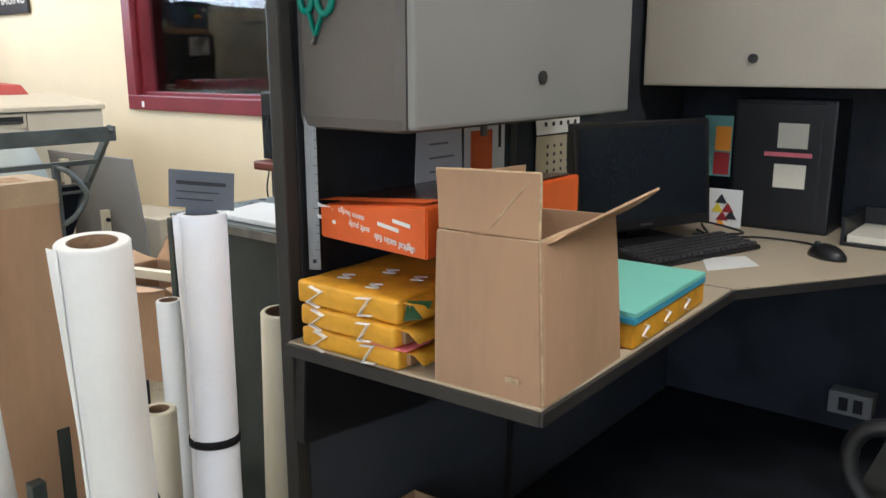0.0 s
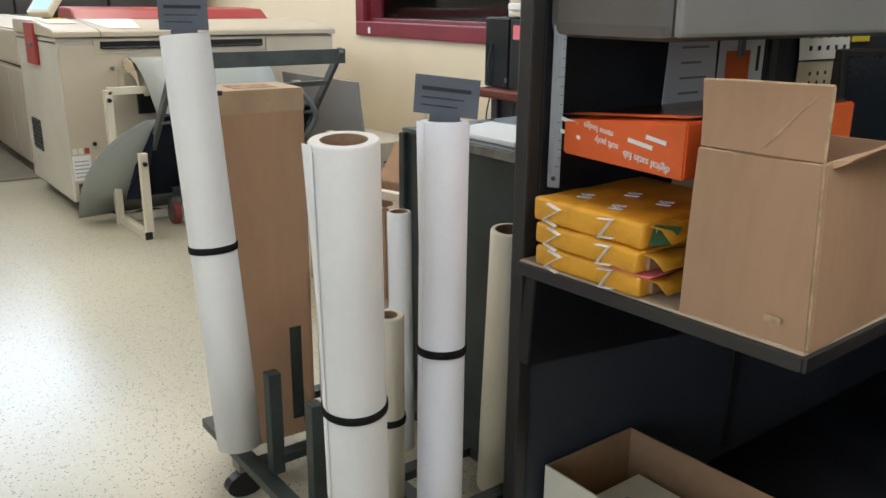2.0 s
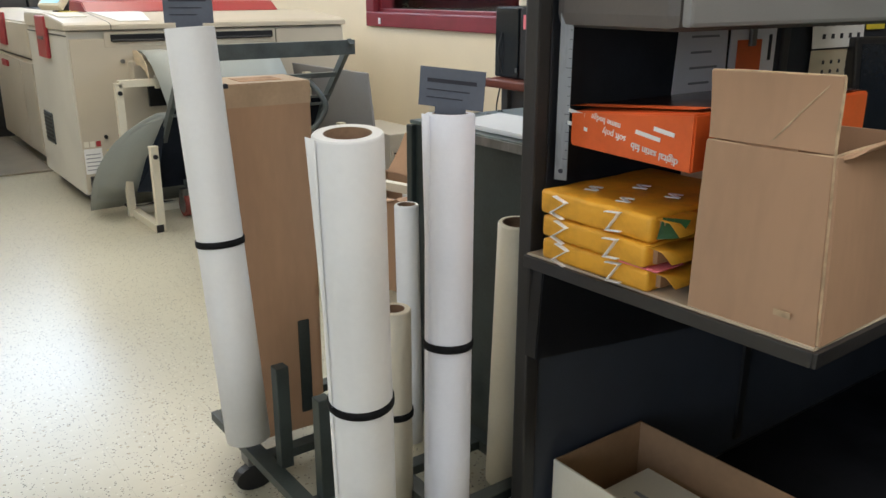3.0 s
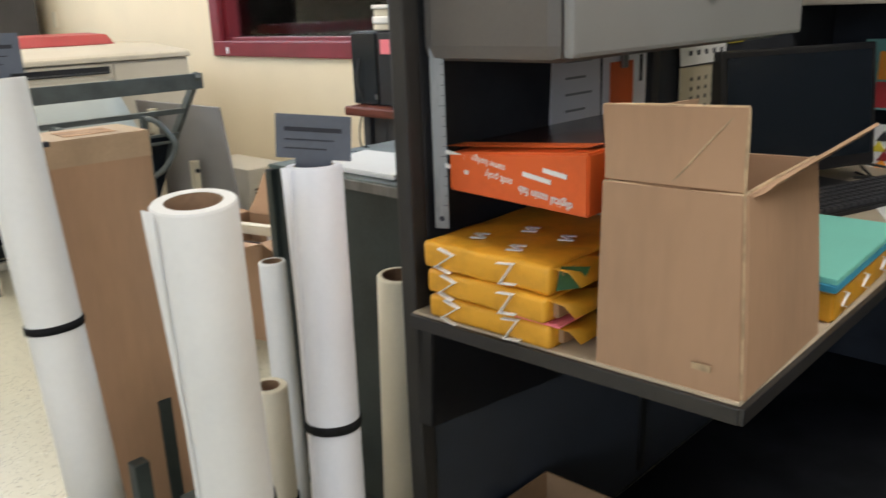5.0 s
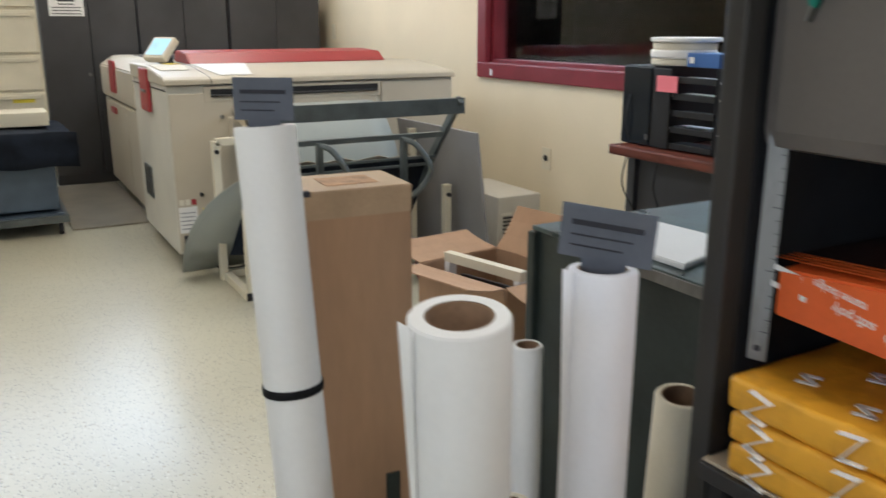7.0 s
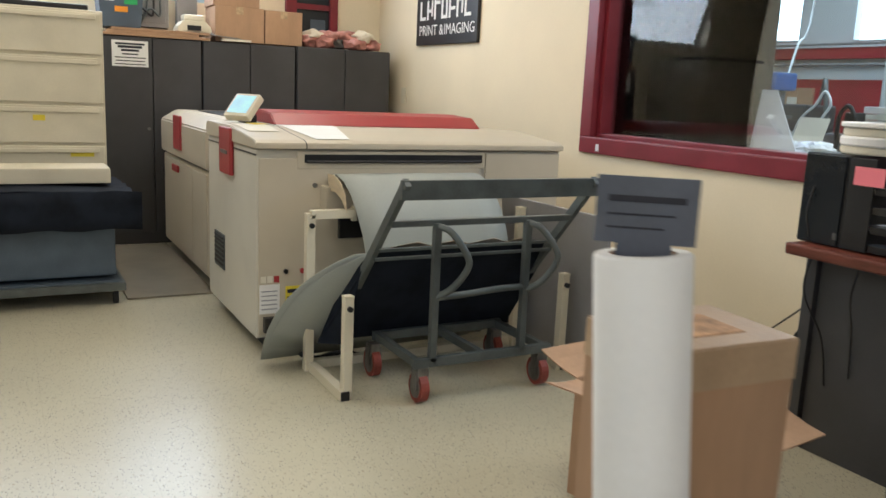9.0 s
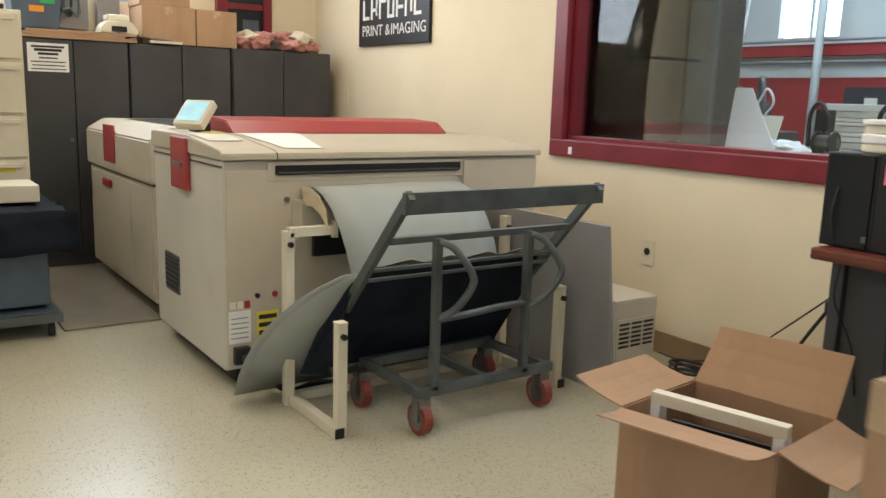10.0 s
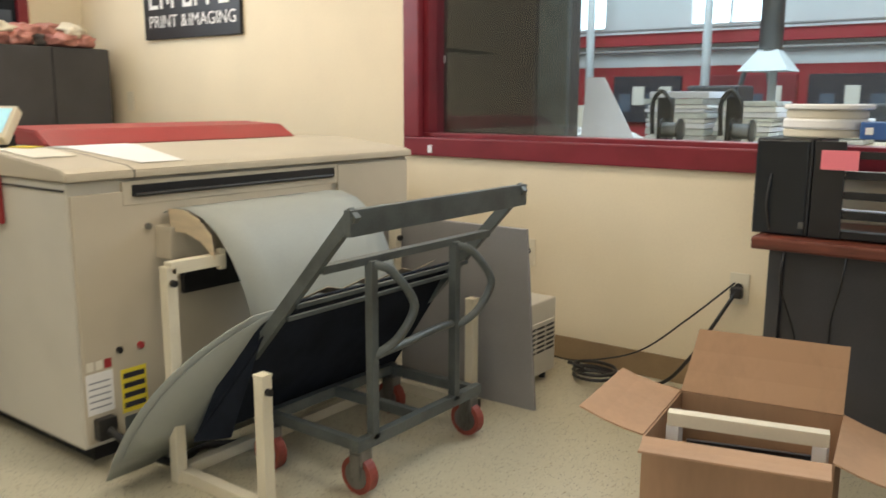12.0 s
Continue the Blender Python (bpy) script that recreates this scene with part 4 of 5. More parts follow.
# ---- corner desk by the window ----
d2 = thing("wood_edge_desk", (-2.2, 2.88, 0), "grey desk with cherry wood edged top", "desk")
part("tabletop", box((-2.935, 2.69, 0.712), (-1.35, 3.15, 0.744), 0.004), WOOD, d2)
part("edge", box((-2.968, 2.655, 0.708), (-1.34, 2.69, 0.746), 0.008), WOOD, d2, "cherry wood nosing")
part("edge", box((-2.968, 2.69, 0.708), (-2.935, 3.15, 0.746), 0.008), WOOD, d2)
part("side_panel", box((-2.93, 2.72, 0.0), (-2.89, 3.14, 0.708), 0.003), CHAR, d2)
part("front_panel", box((-2.889, 2.74, 0.0), (-2.35, 2.77, 0.708), 0.003), CHAR, d2)
part("side_panel", box((-1.45, 2.66, 0.0), (-1.41, 3.14, 0.708), 0.003), CHAR, d2)
part("hanging_wire", tube([(-2.87, 2.66, 0.71), (-2.87, 2.648, 0.60), (-2.84, 2.72, 0.45), (-2.82, 2.734, 0.30)], 0.003), BLACK, d2)
part("hanging_wire", tube([(-2.70, 2.652, 0.71), (-2.71, 2.648, 0.62), (-2.74, 2.72, 0.5), (-2.74, 2.734, 0.35)], 0.003), BLACK, d2)
tw = thing("desktop_computer", (-2.86, 2.78, 0.746), "black upright desktop computer", "computer", by=(-0.04, 0.075))
part("case", box((-2.952, 2.66, 0.746), (-2.79, 2.99, 1.035), 0.006), BLACK, tw)
part("front_bezel", box((-2.945, 2.652, 0.75), (-2.80, 2.661, 1.03), 0.004), SCREEN, tw)
part("cable", tube([(-2.90, 2.65, 0.93), (-2.905, 2.635, 0.85), (-2.90, 2.645, 0.79), (-2.895, 2.65, 0.76)], 0.003), TRIM, tw)
part("badge", box((-2.815, 2.650, 0.77), (-2.80, 2.652, 0.79), 0), STEEL, tw)
tr_ = thing("letter_tray", (-2.6, 2.78, 0.746), "stack of black letter trays", "letter tray", by=(-0.04, 0.075))
for k in range(5):
    z = 0.75 + 0.058 * k
    ty_ = part("tray", box((-2.77, 2.665, z), (-2.50 - 0.012 * (k % 2), 2.815, z + 0.006), 0.002), BLACK, tr_)
    part("tray_lip", box((-2.70, 2.66, z), (-2.50, 2.666, z + 0.022), 0.002), BLACK, tr_)
    if k in (1, 3, 4):
        part("paper_sheaf", box((-2.75, 2.68, z + 0.006), (-2.485, 2.81, z + 0.013), 0), WHITE if k != 3 else NOTE, ty_)
for x in (-2.778, -2.51):
    part("tray_side", box((x, 2.67, 0.746), (x + 0.006, 2.815, 1.035), 0.001), BLACK, tr_)
part("front_plate", box((-2.785, 2.652, 0.748), (-2.70, 2.66, 1.03), 0.003), BLACK, tr_)
pn = thing("sticky_note", (-2.71, 2.648, 0.951), "pink sticky note on the letter trays", "note", "sticky notes", by=(-0.04, 0.075))
part("sheet", box((-2.765, 2.647, 0.949), (-2.665, 2.651, 1.005), 0), PINK, pn)
tp = thing("tape_roll_stack", (-2.80, 2.80, 1.036), "stack of white rolls on the computer", "rolls", by=(-0.04, 0.075))
for k, (r, z0, z1) in enumerate(((0.112, 1.037, 1.062), (0.118, 1.062, 1.092), (0.114, 1.092, 1.118), (0.126, 1.119, 1.135))):
    part("ring", lathe((-2.80 + 0.004 * k, 2.80, z0), (-2.80 + 0.004 * k, 2.80, z1), [(0.05, 0), (r * 0.97, 0), (r, 0.2), (r, 0.8), (r * 0.97, 1), (0.05, 1), (0.05, 0)]), IVORY if k % 2 == 0 else WHITE, tp, smooth=False)
bx = thing("blue_box", (-2.6, 2.85, 1.037), "small blue box on the letter trays", "box", by=(-0.04, 0.075))
part("body", box((-2.68, 2.70, 1.036), (-2.53, 2.81, 1.085), 0.004), BLUEL, bx)
part("label", box((-2.665, 2.697, 1.05), (-2.645, 2.70, 1.07), 0), WHITE, bx)


def monitor(at, rz, w, h, z0, label, bezel=BLACK):
    t = thing("monitor", at, label, "monitor", rz=rz, local=True)
    m = pose(0, 0, 0, -6, 0, 0)
    hs = part("housing", box((-w / 2, 0.0, z0), (w / 2, 0.035, z0 + h), 0.006, m), bezel, t)
    part("screen", box((-w / 2 + 0.016, -0.0015, z0 + 0.028), (w / 2 - 0.016, 0.0002, z0 + h - 0.016), 0, m), SCREEN, hs, "switched-off dark screen")
    part("logo_mark", box((-0.02, -0.0015, z0 + 0.010), (0.02, 0.0002, z0 + 0.016), 0, m), STEEL, hs)
    part("neck", box((-0.04, 0.036, 0.012), (0.04, 0.065, z0 + h * 0.5), 0.006), BLACK, t)
    part("foot", prism([(-0.12, -0.07), (0.12, -0.07), (0.10, 0.11), (-0.10, 0.11)], "z", 0.0, 0.014, 0.004), BLACK, t)
    return t


def keyboard(at, rz, w, d, label):
    t = thing("keyboard", at, label, "keyboard", rz=rz, local=True)
    part("case", prism([(-d / 2, 0.0), (-d / 2, 0.012), (d / 2, 0.024), (d / 2, 0.0)], "x", -w / 2, w / 2, 0.003), BLACK, t)
    bm = bmesh.new()
    n = int(w / 0.021)
    for r in range(6):
        y = -d / 2 + 0.018 + r * (d - 0.03) / 5.6
        z = 0.0125 + 0.012 * (y + d / 2) / d
        for k in range(n):
            x = -w / 2 + 0.014 + k * (w - 0.028) / (n - 1)
            box((x - 0.0075, y - 0.0075, z - 0.002), (x + 0.0075, y + 0.0075, z + 0.006), 0, None, bm)
    tagged(part("keys", bm, CHAR, t, "rows of black keys"), kind="stuff")
    return t


def mouse(at, rz, label, group="computer mice"):
    t = thing("computer_mouse", at, label, "computer mouse", group, rz=rz, local=True)
    bm = bmesh.new()
    bmesh.ops.create_uvsphere(bm, u_segments=20, v_segments=12, radius=1)
    for v in bm.verts:
        v.co = Vector((v.co.x * 0.031 * (1 - 0.12 * v.co.y), v.co.y * 0.055, max(0.0, v.co.z) * 0.036))
    part("shell", bm, BLACK, t, smooth=True)
    part("wheel", rod((-0.004, 0.03, 0.029), (0.004, 0.03, 0.029), 0.008, 12), GUN, t)
    return t


monitor((-2.36, 2.915, 0.745), -4, 0.44, 0.30, 0.085, "dark flat monitor on the corner desk", GUN)
keyboard((-2.29, 2.79, 0.745), -10, 0.36, 0.12, "black keyboard on the wood edged desk")
mouse((-2.05, 2.76, 0.745), 10, "black mouse on the wood edged desk")

# ---- workstation partitions, bins and desk ----
PX, PF = -1.19, 1.275
pw = thing("wall_partition_west", (-1.22, 2.1, 0), "charcoal fabric office partition with steel post", "partition", kind="structure")
part("fabric_panel", box((-1.214, 1.335, 0.60), (PX, 3.02, 1.78), 0.004), FABRIC, pw)
part("lower_panel", box((-1.214, 1.335, 0.0), (PX - 0.002, 3.02, 0.594), 0.004), mat("grey_blue_panel", (0.045, 0.052, 0.07), 0.8, var=0.15, scale=4, fine=400), pw, "grey lower panel")
part("post", box((-1.217, 1.303, 0.0), (PX + 0.004, 1.334, 1.80), 0.005), TRIM, pw, "dark steel end post")
part("top_cap", box((-1.216, 1.335, 1.78), (PX + 0.004, 3.03, 1.80), 0.004), TRIM, pw)
part("joint", box((PX - 0.002, 1.975, 0.03), (PX + 0.006, 2.0, 1.78), 0.002), TRIM, pw)
pn_ = thing("wall_partition_north", (0.2, 3.0, 0), "charcoal fabric office partition behind the desk", "partition", kind="structure")
part("fabric_panel", box((PX, 2.965, 0.0), (1.7, 3.02, 1.78), 0.004), FABRIC, pn_)
part("top_cap", box((PX + 0.006, 2.955, 1.78), (1.7, 3.03, 1.80), 0.004), TRIM, pn_)
pe = thing("wall_partition_east", (1.7, 2.1, 0), "charcoal fabric office partition", "partition", kind="structure")
part("fabric_panel", box((1.70, 1.3, 0.0), (1.76, 3.02, 1.78), 0.004), FABRIC, pe)

# Added near-black sheet: puts the deep shade under the worktop into the floor colour.
structure("carpet", box((PX + 0.006, 1.33, 0.0005), (1.69, 2.96, 0.009), 0), matt(mat("near_black_floor", (0.016, 0.017, 0.02), 0.95, var=0.3, scale=6, fine=600, bump=0.5), 0.1), "near-black floor sheet deepening the shade under the worktop", "carpet")

ru = thing("steel_ruler", (-1.172, 1.293, 0.885), "steel ruler hanging at the partition post", "ruler")
m = Matrix.Translation((-1.165, 1.345, 0)) @ pose(0, 0, 0, 0, 0, 22)
part("blade", box((-0.011, -0.001, 0.885), (0.011, 0.001, 1.262), 0.0005, m), STEEL, ru)
part("hole", rod(m @ Vector((0, -0.0016, 0.90)), m @ Vector((0, 0.0016, 0.90)), 0.004), INK, ru)
for k in range(23):
    part("graduation", box((0.011 - (0.005 if k % 5 else 0.009), -0.0016, 0.92 + 0.0145 * k), (0.0108, -0.0011, 0.9209 + 0.0145 * k), 0, m), INK, ru)

part("cord", tube([m @ Vector((0, 0, 1.258)), m @ Vector((0.002, 0, 1.33)), m @ Vector((0, 0, 1.45))], 0.0015, 6), INK, ru)

bn = thing("overhead_bin", (-1.07, 1.68, 1.15), "grey overhead storage bin with lockable door", "storage bin", "overhead bins")
part("carcass", box((PX + 0.001, 1.338, 1.127), (-0.946, 2.03, 1.60), 0.022), BINEND, bn, "taupe bin case")
dd = part("door", box((-0.943, 1.335, 1.134), (-0.927, 2.035, 1.60), 0.007), BINGREY, bn, "light grey door")
part("lock", rod((-0.93, 1.685, 1.208), (-0.922, 1.685, 1.208), 0.012), TRIM, dd, "round black lock")
b2 = thing("overhead_bin", (-0.3, 2.8, 1.17), "tan overhead storage bin above the desk", "storage bin", "overhead bins")
part("carcass", box((PX + 0.004, 2.65, 1.185), (0.55, 2.962, 1.62), 0.01), BINEND, b2)
dd = part("door", box((PX + 0.02, 2.62, 1.172), (-0.20, 2.647, 1.62), 0.006), BINTAN, b2, "tan door")
part("door", box((-0.19, 2.62, 1.172), (0.54, 2.647, 1.62), 0.006), BINTAN, b2, "tan door")
part("lock", rod((-0.865, 2.62, 1.245), (-0.865, 2.612, 1.245), 0.012), TRIM, dd)
sx = thing("scissors", (-1.14, 1.33, 1.27), "teal-handled scissors hung on the bin end", "scissors", by=(0.016, 0.004))
for dx, r in ((-0.026, 0.017), (0.016, 0.021)):
    part("handle", tube([(-1.14 + dx + r * math.cos(a * 0.785) * 0.8, 1.328, 1.335 + r * 1.25 * math.sin(a * 0.785)) for a in range(8)], 0.0055, 8, None, True), TEAL, sx, smooth=True)
for dx in (-0.02, 0.012):
    part("shank", bar((-1.14 + dx, 1.328, 1.312), (-1.147, 1.328, 1.275), 0.008, 0.005), TEAL, sx)
part("blade", bar((-1.147, 1.328, 1.277), (-1.152, 1.328, 1.262), 0.01, 0.003), STEEL, sx)

DT = 0.765
dk = thing("corner_workstation", (-0.7, 2.4, 0), "speckled tan corner worktop with dark edge", "desk")
TOP = [(PX + 0.006, 1.292), (-0.686, 1.314), (-0.70, 2.10), (-0.46, 2.47), (1.6, 2.47), (1.6, 2.962), (PX + 0.006, 2.962)]
part("worktop", prism(TOP, "z", DT - 0.02, DT, 0.002), DESK, dk)
part("front_edge", bar((PX + 0.008, 1.288, DT - 0.0125), (-0.684, 1.31, DT - 0.0125), 0.008, 0.021), TRIM, dk, "dark edge band")
part("front_edge", bar((-0.682, 1.308, DT - 0.0125), (-0.696, 2.102, DT - 0.0125), 0.008, 0.021), TRIM, dk, "dark edge band")
part("front_edge", bar((-0.697, 2.098, DT - 0.0125), (-0.457, 2.468, DT - 0.0125), 0.008, 0.021), TRIM, dk, "dark edge band")
part("front_edge", bar((-0.458, 2.466, DT - 0.0125), (1.6, 2.466, DT - 0.0125), 0.008, 0.021), TRIM, dk, "dark edge band")
part("seam", box((PX + 0.01, 2.098, DT - 0.01), (-0.70, 2.101, DT + 0.0004), 0), TRIM, dk)
part("bracket", prism([(1.31, DT - 0.03), (1.95, DT - 0.03), (1.80, 0.52), (1.30, 0.575)], "x", PX + 0.001, PX + 0.03, 0.002), BLACK, dk, "black support bracket")
part("bracket", box((-1.15, 1.95, DT - 0.06), (-0.75, 1.98, DT - 0.03), 0.002), BLACK, dk)

# carton, reams and clutter on the desk
bxn = thing("open_box", (-0.78, 1.44, DT), "tall brown box with open torn flaps", "cardboard box")
a, b, c, d = (Vector(p) for p in ((-0.872, 1.316, DT), (-0.69, 1.325, DT), (-0.70, 1.572, DT), (-0.885, 1.56, DT)))
A1, B1, C1, D1 = (Vector(p) for p in ((-0.868, 1.317, 0.997), (-0.704, 1.330, 0.997), (-0.726, 1.585, 0.997), (-0.885, 1.56, 0.997)))
for p, q, q1, p1 in ((a, b, B1, A1), (b, c, C1, B1), (c, d, D1, C1), (d, a, A1, D1)):
    part("side", quad(p, q, q1, p1, 0.005, 4, 0.0015), CARD, bxn)
part("bottom", quad(a, b, c, d, 0.004, 1), CARDIN, bxn)
F0, F1 = A1 + Vector((-0.006, 0.004, 0.088)), B1 + Vector((-0.004, 0.006, 0.092))
part("flap", quad(A1 + Vector((0.001, 0.002, 0.003)), B1 + Vector((-0.001, 0.002, 0.003)), F1, F0, 0.004, 4, -0.002), CARD, bxn, "upright front flap")
UP, OUT = (F0 - A1), Vector((0.2, -1, 0)).normalized() * 0.0008
part("crease", tube([A1.lerp(B1, 0.44) + UP * 0.06 + OUT, A1.lerp(B1, 0.52) + UP * 0.10 + OUT, A1.lerp(B1, 0.74) + UP * 0.56 + OUT, A1.lerp(B1, 0.92) + UP * 0.92 + OUT], 0.0012, 6), CARDEDGE, bxn, "diagonal crease")
part("fold_line", tube([A1 + OUT, A1.lerp(B1, 0.5) + OUT * 2 + Vector((0, 0, -0.002)), B1 + OUT], 0.0021, 6), CARDEDGE, bxn, "pressed fold line")
for p, q in ((F0, F1), (F1, B1)):
    part("flap_edge", tube([p, p.lerp(q, 0.3) + Vector((0.0006, 0, 0.0008)), p.lerp(q, 0.7), q], 0.0021, 6), CARDEDGE, bxn, "worn flap edge")
part("flap", quad(B1, C1, C1 + Vector((0.062, 0.03, 0.046)), B1 + Vector((0.010, 0.05, 0.008)), 0.004, 4, 0.003), CARD, bxn, "side flap bent outwards")
part("torn_edge", tube([B1, B1.lerp(C1, 0.33) + Vector((0.002, 0, 0.002)), B1.lerp(C1, 0.66) + Vector((-0.002, 0, -0.001)), C1], 0.0026, 6), CARDEDGE, bxn, "torn rim")
part("flap", quad(A1 + Vector((0.006, 0.008, 0)), D1, D1 + Vector((0.002, 0.004, 0.07)), A1 + Vector((0.008, 0.014, 0.08)), 0.004, 3), CARD, bxn, "upright side flap")
part("worn_edge", tube([b + Vector((0.0005, -0.001, 0.002)), b.lerp(B1, 0.5) + Vector((0.001, -0.001, 0)), B1], 0.0022, 6), CARDEDGE, bxn, "worn pale corner")
part("worn_edge", tube([a + Vector((0, -0.0005, 0.002)), a.lerp(A1, 0.5) + Vector((-0.0005, -0.001, 0)), A1], 0.0018, 6), CARDEDGE, bxn, "worn pale corner")
part("tape_mark", box((-0.745, 1.312, DT + 0.028), (-0.722, 1.3135, DT + 0.036), 0), CARDEDGE, bxn)


def zee(parent, m, s):
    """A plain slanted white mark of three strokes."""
    for p, q in (((-0.5, 0.5), (0.5, 0.5)), ((0.45, 0.5), (-0.45, -0.5)), ((-0.5, -0.5), (0.5, -0.5))):
        part("mark", bar(m @ Vector((p[0] * s, 0, p[1] * s)), m @ Vector((q[0] * s, 0, q[1] * s)), s * 0.3, 0.0012, 0), WHITE, parent)


def ream(x0, y0, z0, rz, w, d, h, label, torn=True):
    t = thing("paper_ream", (x0, y0, z0), label, "paper ream", "reams on the desk", rz=rz, local=True)
    bm = box((0, 0, 0), (w, d, h), 0.007)
    bmesh.ops.subdivide_edges(bm, edges=[e for e in bm.edges if e.calc_length() > 0.03], cuts=5, use_grid_fill=True)
    for v in bm.verts:
        n = noise.noise(v.co * 22 + Vector((x0 * 30, z0 * 90, 3)))
        v.co += Vector((0.6, 0.6, 0.8)) * n * 0.0028
        v.co.z = max(v.co.z, 0.0003)
    part("wrapper", bm, YELLOW, t, "yellow printed wrapper", smooth=True)
    for k, (x, zz) in enumerate(((0.045, 0.45), (0.155, 0.5))):
        zee(t, Matrix.Translation((x, -0.0035, h * zz)) @ pose(0, 0, 0, 0, 14 - 20 * k, 0), 0.028)
    for x, y in ((0.06, 0.06), (0.14, 0.04), (0.10, 0.13), (0.17, 0.12)):
        zee(t, Matrix.Translation((x, y, h + 0.003)) @ pose(0, 0, 0, 90, 0, 20), 0.022)
    if torn:
        part("torn_flap", sheet([[(w - 0.004, 0.01 + 0.035 * j, h * 0.9), (w + 0.022, 0.012 + 0.04 * j, h * (0.85 - 0.2 * (j % 2))), (w + 0.035, 0.02 + 0.035 * j, h * 0.35)] for j in range(4)], 0.0008), YELLOW, t, smooth=True)
        part("paper_block", box((w - 0.01, 0.02, 0.006), (w + 0.008, d - 0.02, h - 0.008), 0.001), CARDIN, t, "dark torn wrapper end")
    return t


ream(-1.152, 1.297, DT, 1, 0.216, 0.279, 0.034, "opened yellow-wrapped paper ream at the bottom of a stack")
ream(-1.158, 1.300, DT + 0.0355, -1, 0.216, 0.279, 0.035, "yellow-wrapped paper ream in a stack")
t = ream(-1.163, 1.299, DT + 0.072, 2, 0.222, 0.279, 0.040, "yellow-wrapped paper ream on top of a stack")
part("green_insert", quad((0.225, 0.01, 0.006), (0.25, 0.03, 0.010), (0.252, 0.05, 0.034), (0.226, 0.02, 0.037), 0.001), mat("green_print", (0.02, 0.09, 0.02), 0.5, var=0.2, scale=30), t, "dark green inner wrapper")
part("red_slip", box((0.17, -0.004, -0.038), (0.24, 0.06, -0.0365), 0), PINK, t, "red slip of paper")
r2 = thing("paper_ream", (-0.80, 1.78, DT), "yellow-wrapped ream topped with mint and blue sheets", "paper ream", "reams on the desk")
RT = [(-0.92, 1.63), (-0.692, 1.613), (-0.708, 1.96), (-0.93, 1.955)]
part("wrapper", prism(RT, "z", DT + 0.0005, DT + 0.045, 0.004), YELLOW, r2, "yellow printed wrapper")
part("blue_layer", prism([(x + 0.002, y - 0.003) for x, y in RT], "z", DT + 0.0455, DT + 0.055, 0.0), BLUEP, r2, "blue paper layer")
part("mint_layer", prism([(x + 0.001, y + 0.002) for x, y in RT], "z", DT + 0.0555, DT + 0.064, 0.001), MINT, r2, "mint green paper layer")
for k in range(3):
    zee(r2, Matrix.Translation((-0.6935 - 0.0045 * k, 1.66 + 0.1 * k, DT + 0.024)) @ pose(0, 0, 0, 0, 20, 87), 0.02)

sb = thing("carton", (-1.03, 1.68, DT), "plain brown carton under the orange carton", "cardboard box")
part("body", box((-1.10, 1.57, DT), (-0.915, 1.83, 0.944), 0.004), CARDIN, sb)
oc = thing("orange_carton", (-1.06, 1.6, 0.945), "flat orange carton with white printed words", "cardboard box")
bm = bmesh.new()
lo = [(-1.148, 1.345, 0.946), (-0.892, 1.318, 0.946), (-0.925, 1.83, 0.946), (-1.178, 1.85, 0.945)]
hi = [(-1.148, 1.345, 1.0), (-0.892, 1.318, 1.026), (-0.925, 1.83, 1.02), (-1.178, 1.85, 1.0)]
vl, vh = [bm.verts.new(p) for p in lo], [bm.verts.new(p) for p in hi]
bm.faces.new(vl)
bm.faces.new(vh)
for i in range(4):
    bm.faces.new((vl[i], vl[(i + 1) % 4], vh[(i + 1) % 4], vh[i]))
bmesh.ops.recalc_face_normals(bm, faces=bm.faces)
bmesh.ops.bevel(bm, geom=bm.edges[:], offset=0.003, segments=2, affect="EDGES")
part("body", bm, ORANGE, oc, "orange printed sides")
part("lid_print", sheet([[(-1.170, 1.40, 1.0028), (-0.905, 1.352, 1.028)], [(-1.170, 1.84, 1.0025), (-0.932, 1.82, 1.0225)]], 0.001), BROWNTOP, oc, "glossy dark brown top print")
for k in range(4):
    part("stripe", sheet([[(-1.17, 1.365 + 0.011 * k, 1.0046), (-0.905, 1.332 + 0.011 * k, 1.0296)], [(-1.17, 1.371 + 0.011 * k, 1.0046), (-0.905, 1.338 + 0.011 * k, 1.0296)]], 0.0004), ORANGE, oc)
fm_ = Matrix.Translation((-1.0365, 1.3335, 0.98)) @ pose(0, 0, 0, 90, 0, -6.7)
for words, dx, dz, size in (("digital satin fab", 0.075, -0.018, 0.016), ("soft poly", -0.01, -0.004, 0.015), ("name badge", -0.03, 0.014, 0.014)):
    lettering("printed_line", words, fm_ @ pose(dx, dz, 0.0006, 0, 0, 180 - 6), size, WHITE, oc)
for dx, dz, w in ((-0.10, 0.008, 0.04), (-0.095, -0.012, 0.05), (0.06, 0.012, 0.05), (0.09, 0.025, 0.04)):
    part("text_bar", box((dx - w / 2, dz - 0.003, 0.0002), (dx + w / 2, dz + 0.003, 0.0012), 0, fm_ @ pose(0, 0, 0, 0, 0, -6)), WHITE, oc)
for k in range(4):
    part("stripe", box((-0.9285 + 0.004, 1.42 + 0.1 * k, 0.955), (-0.911 - 0.0035 * k, 1.425 + 0.1 * k, 1.015), 0), WHITE, oc)

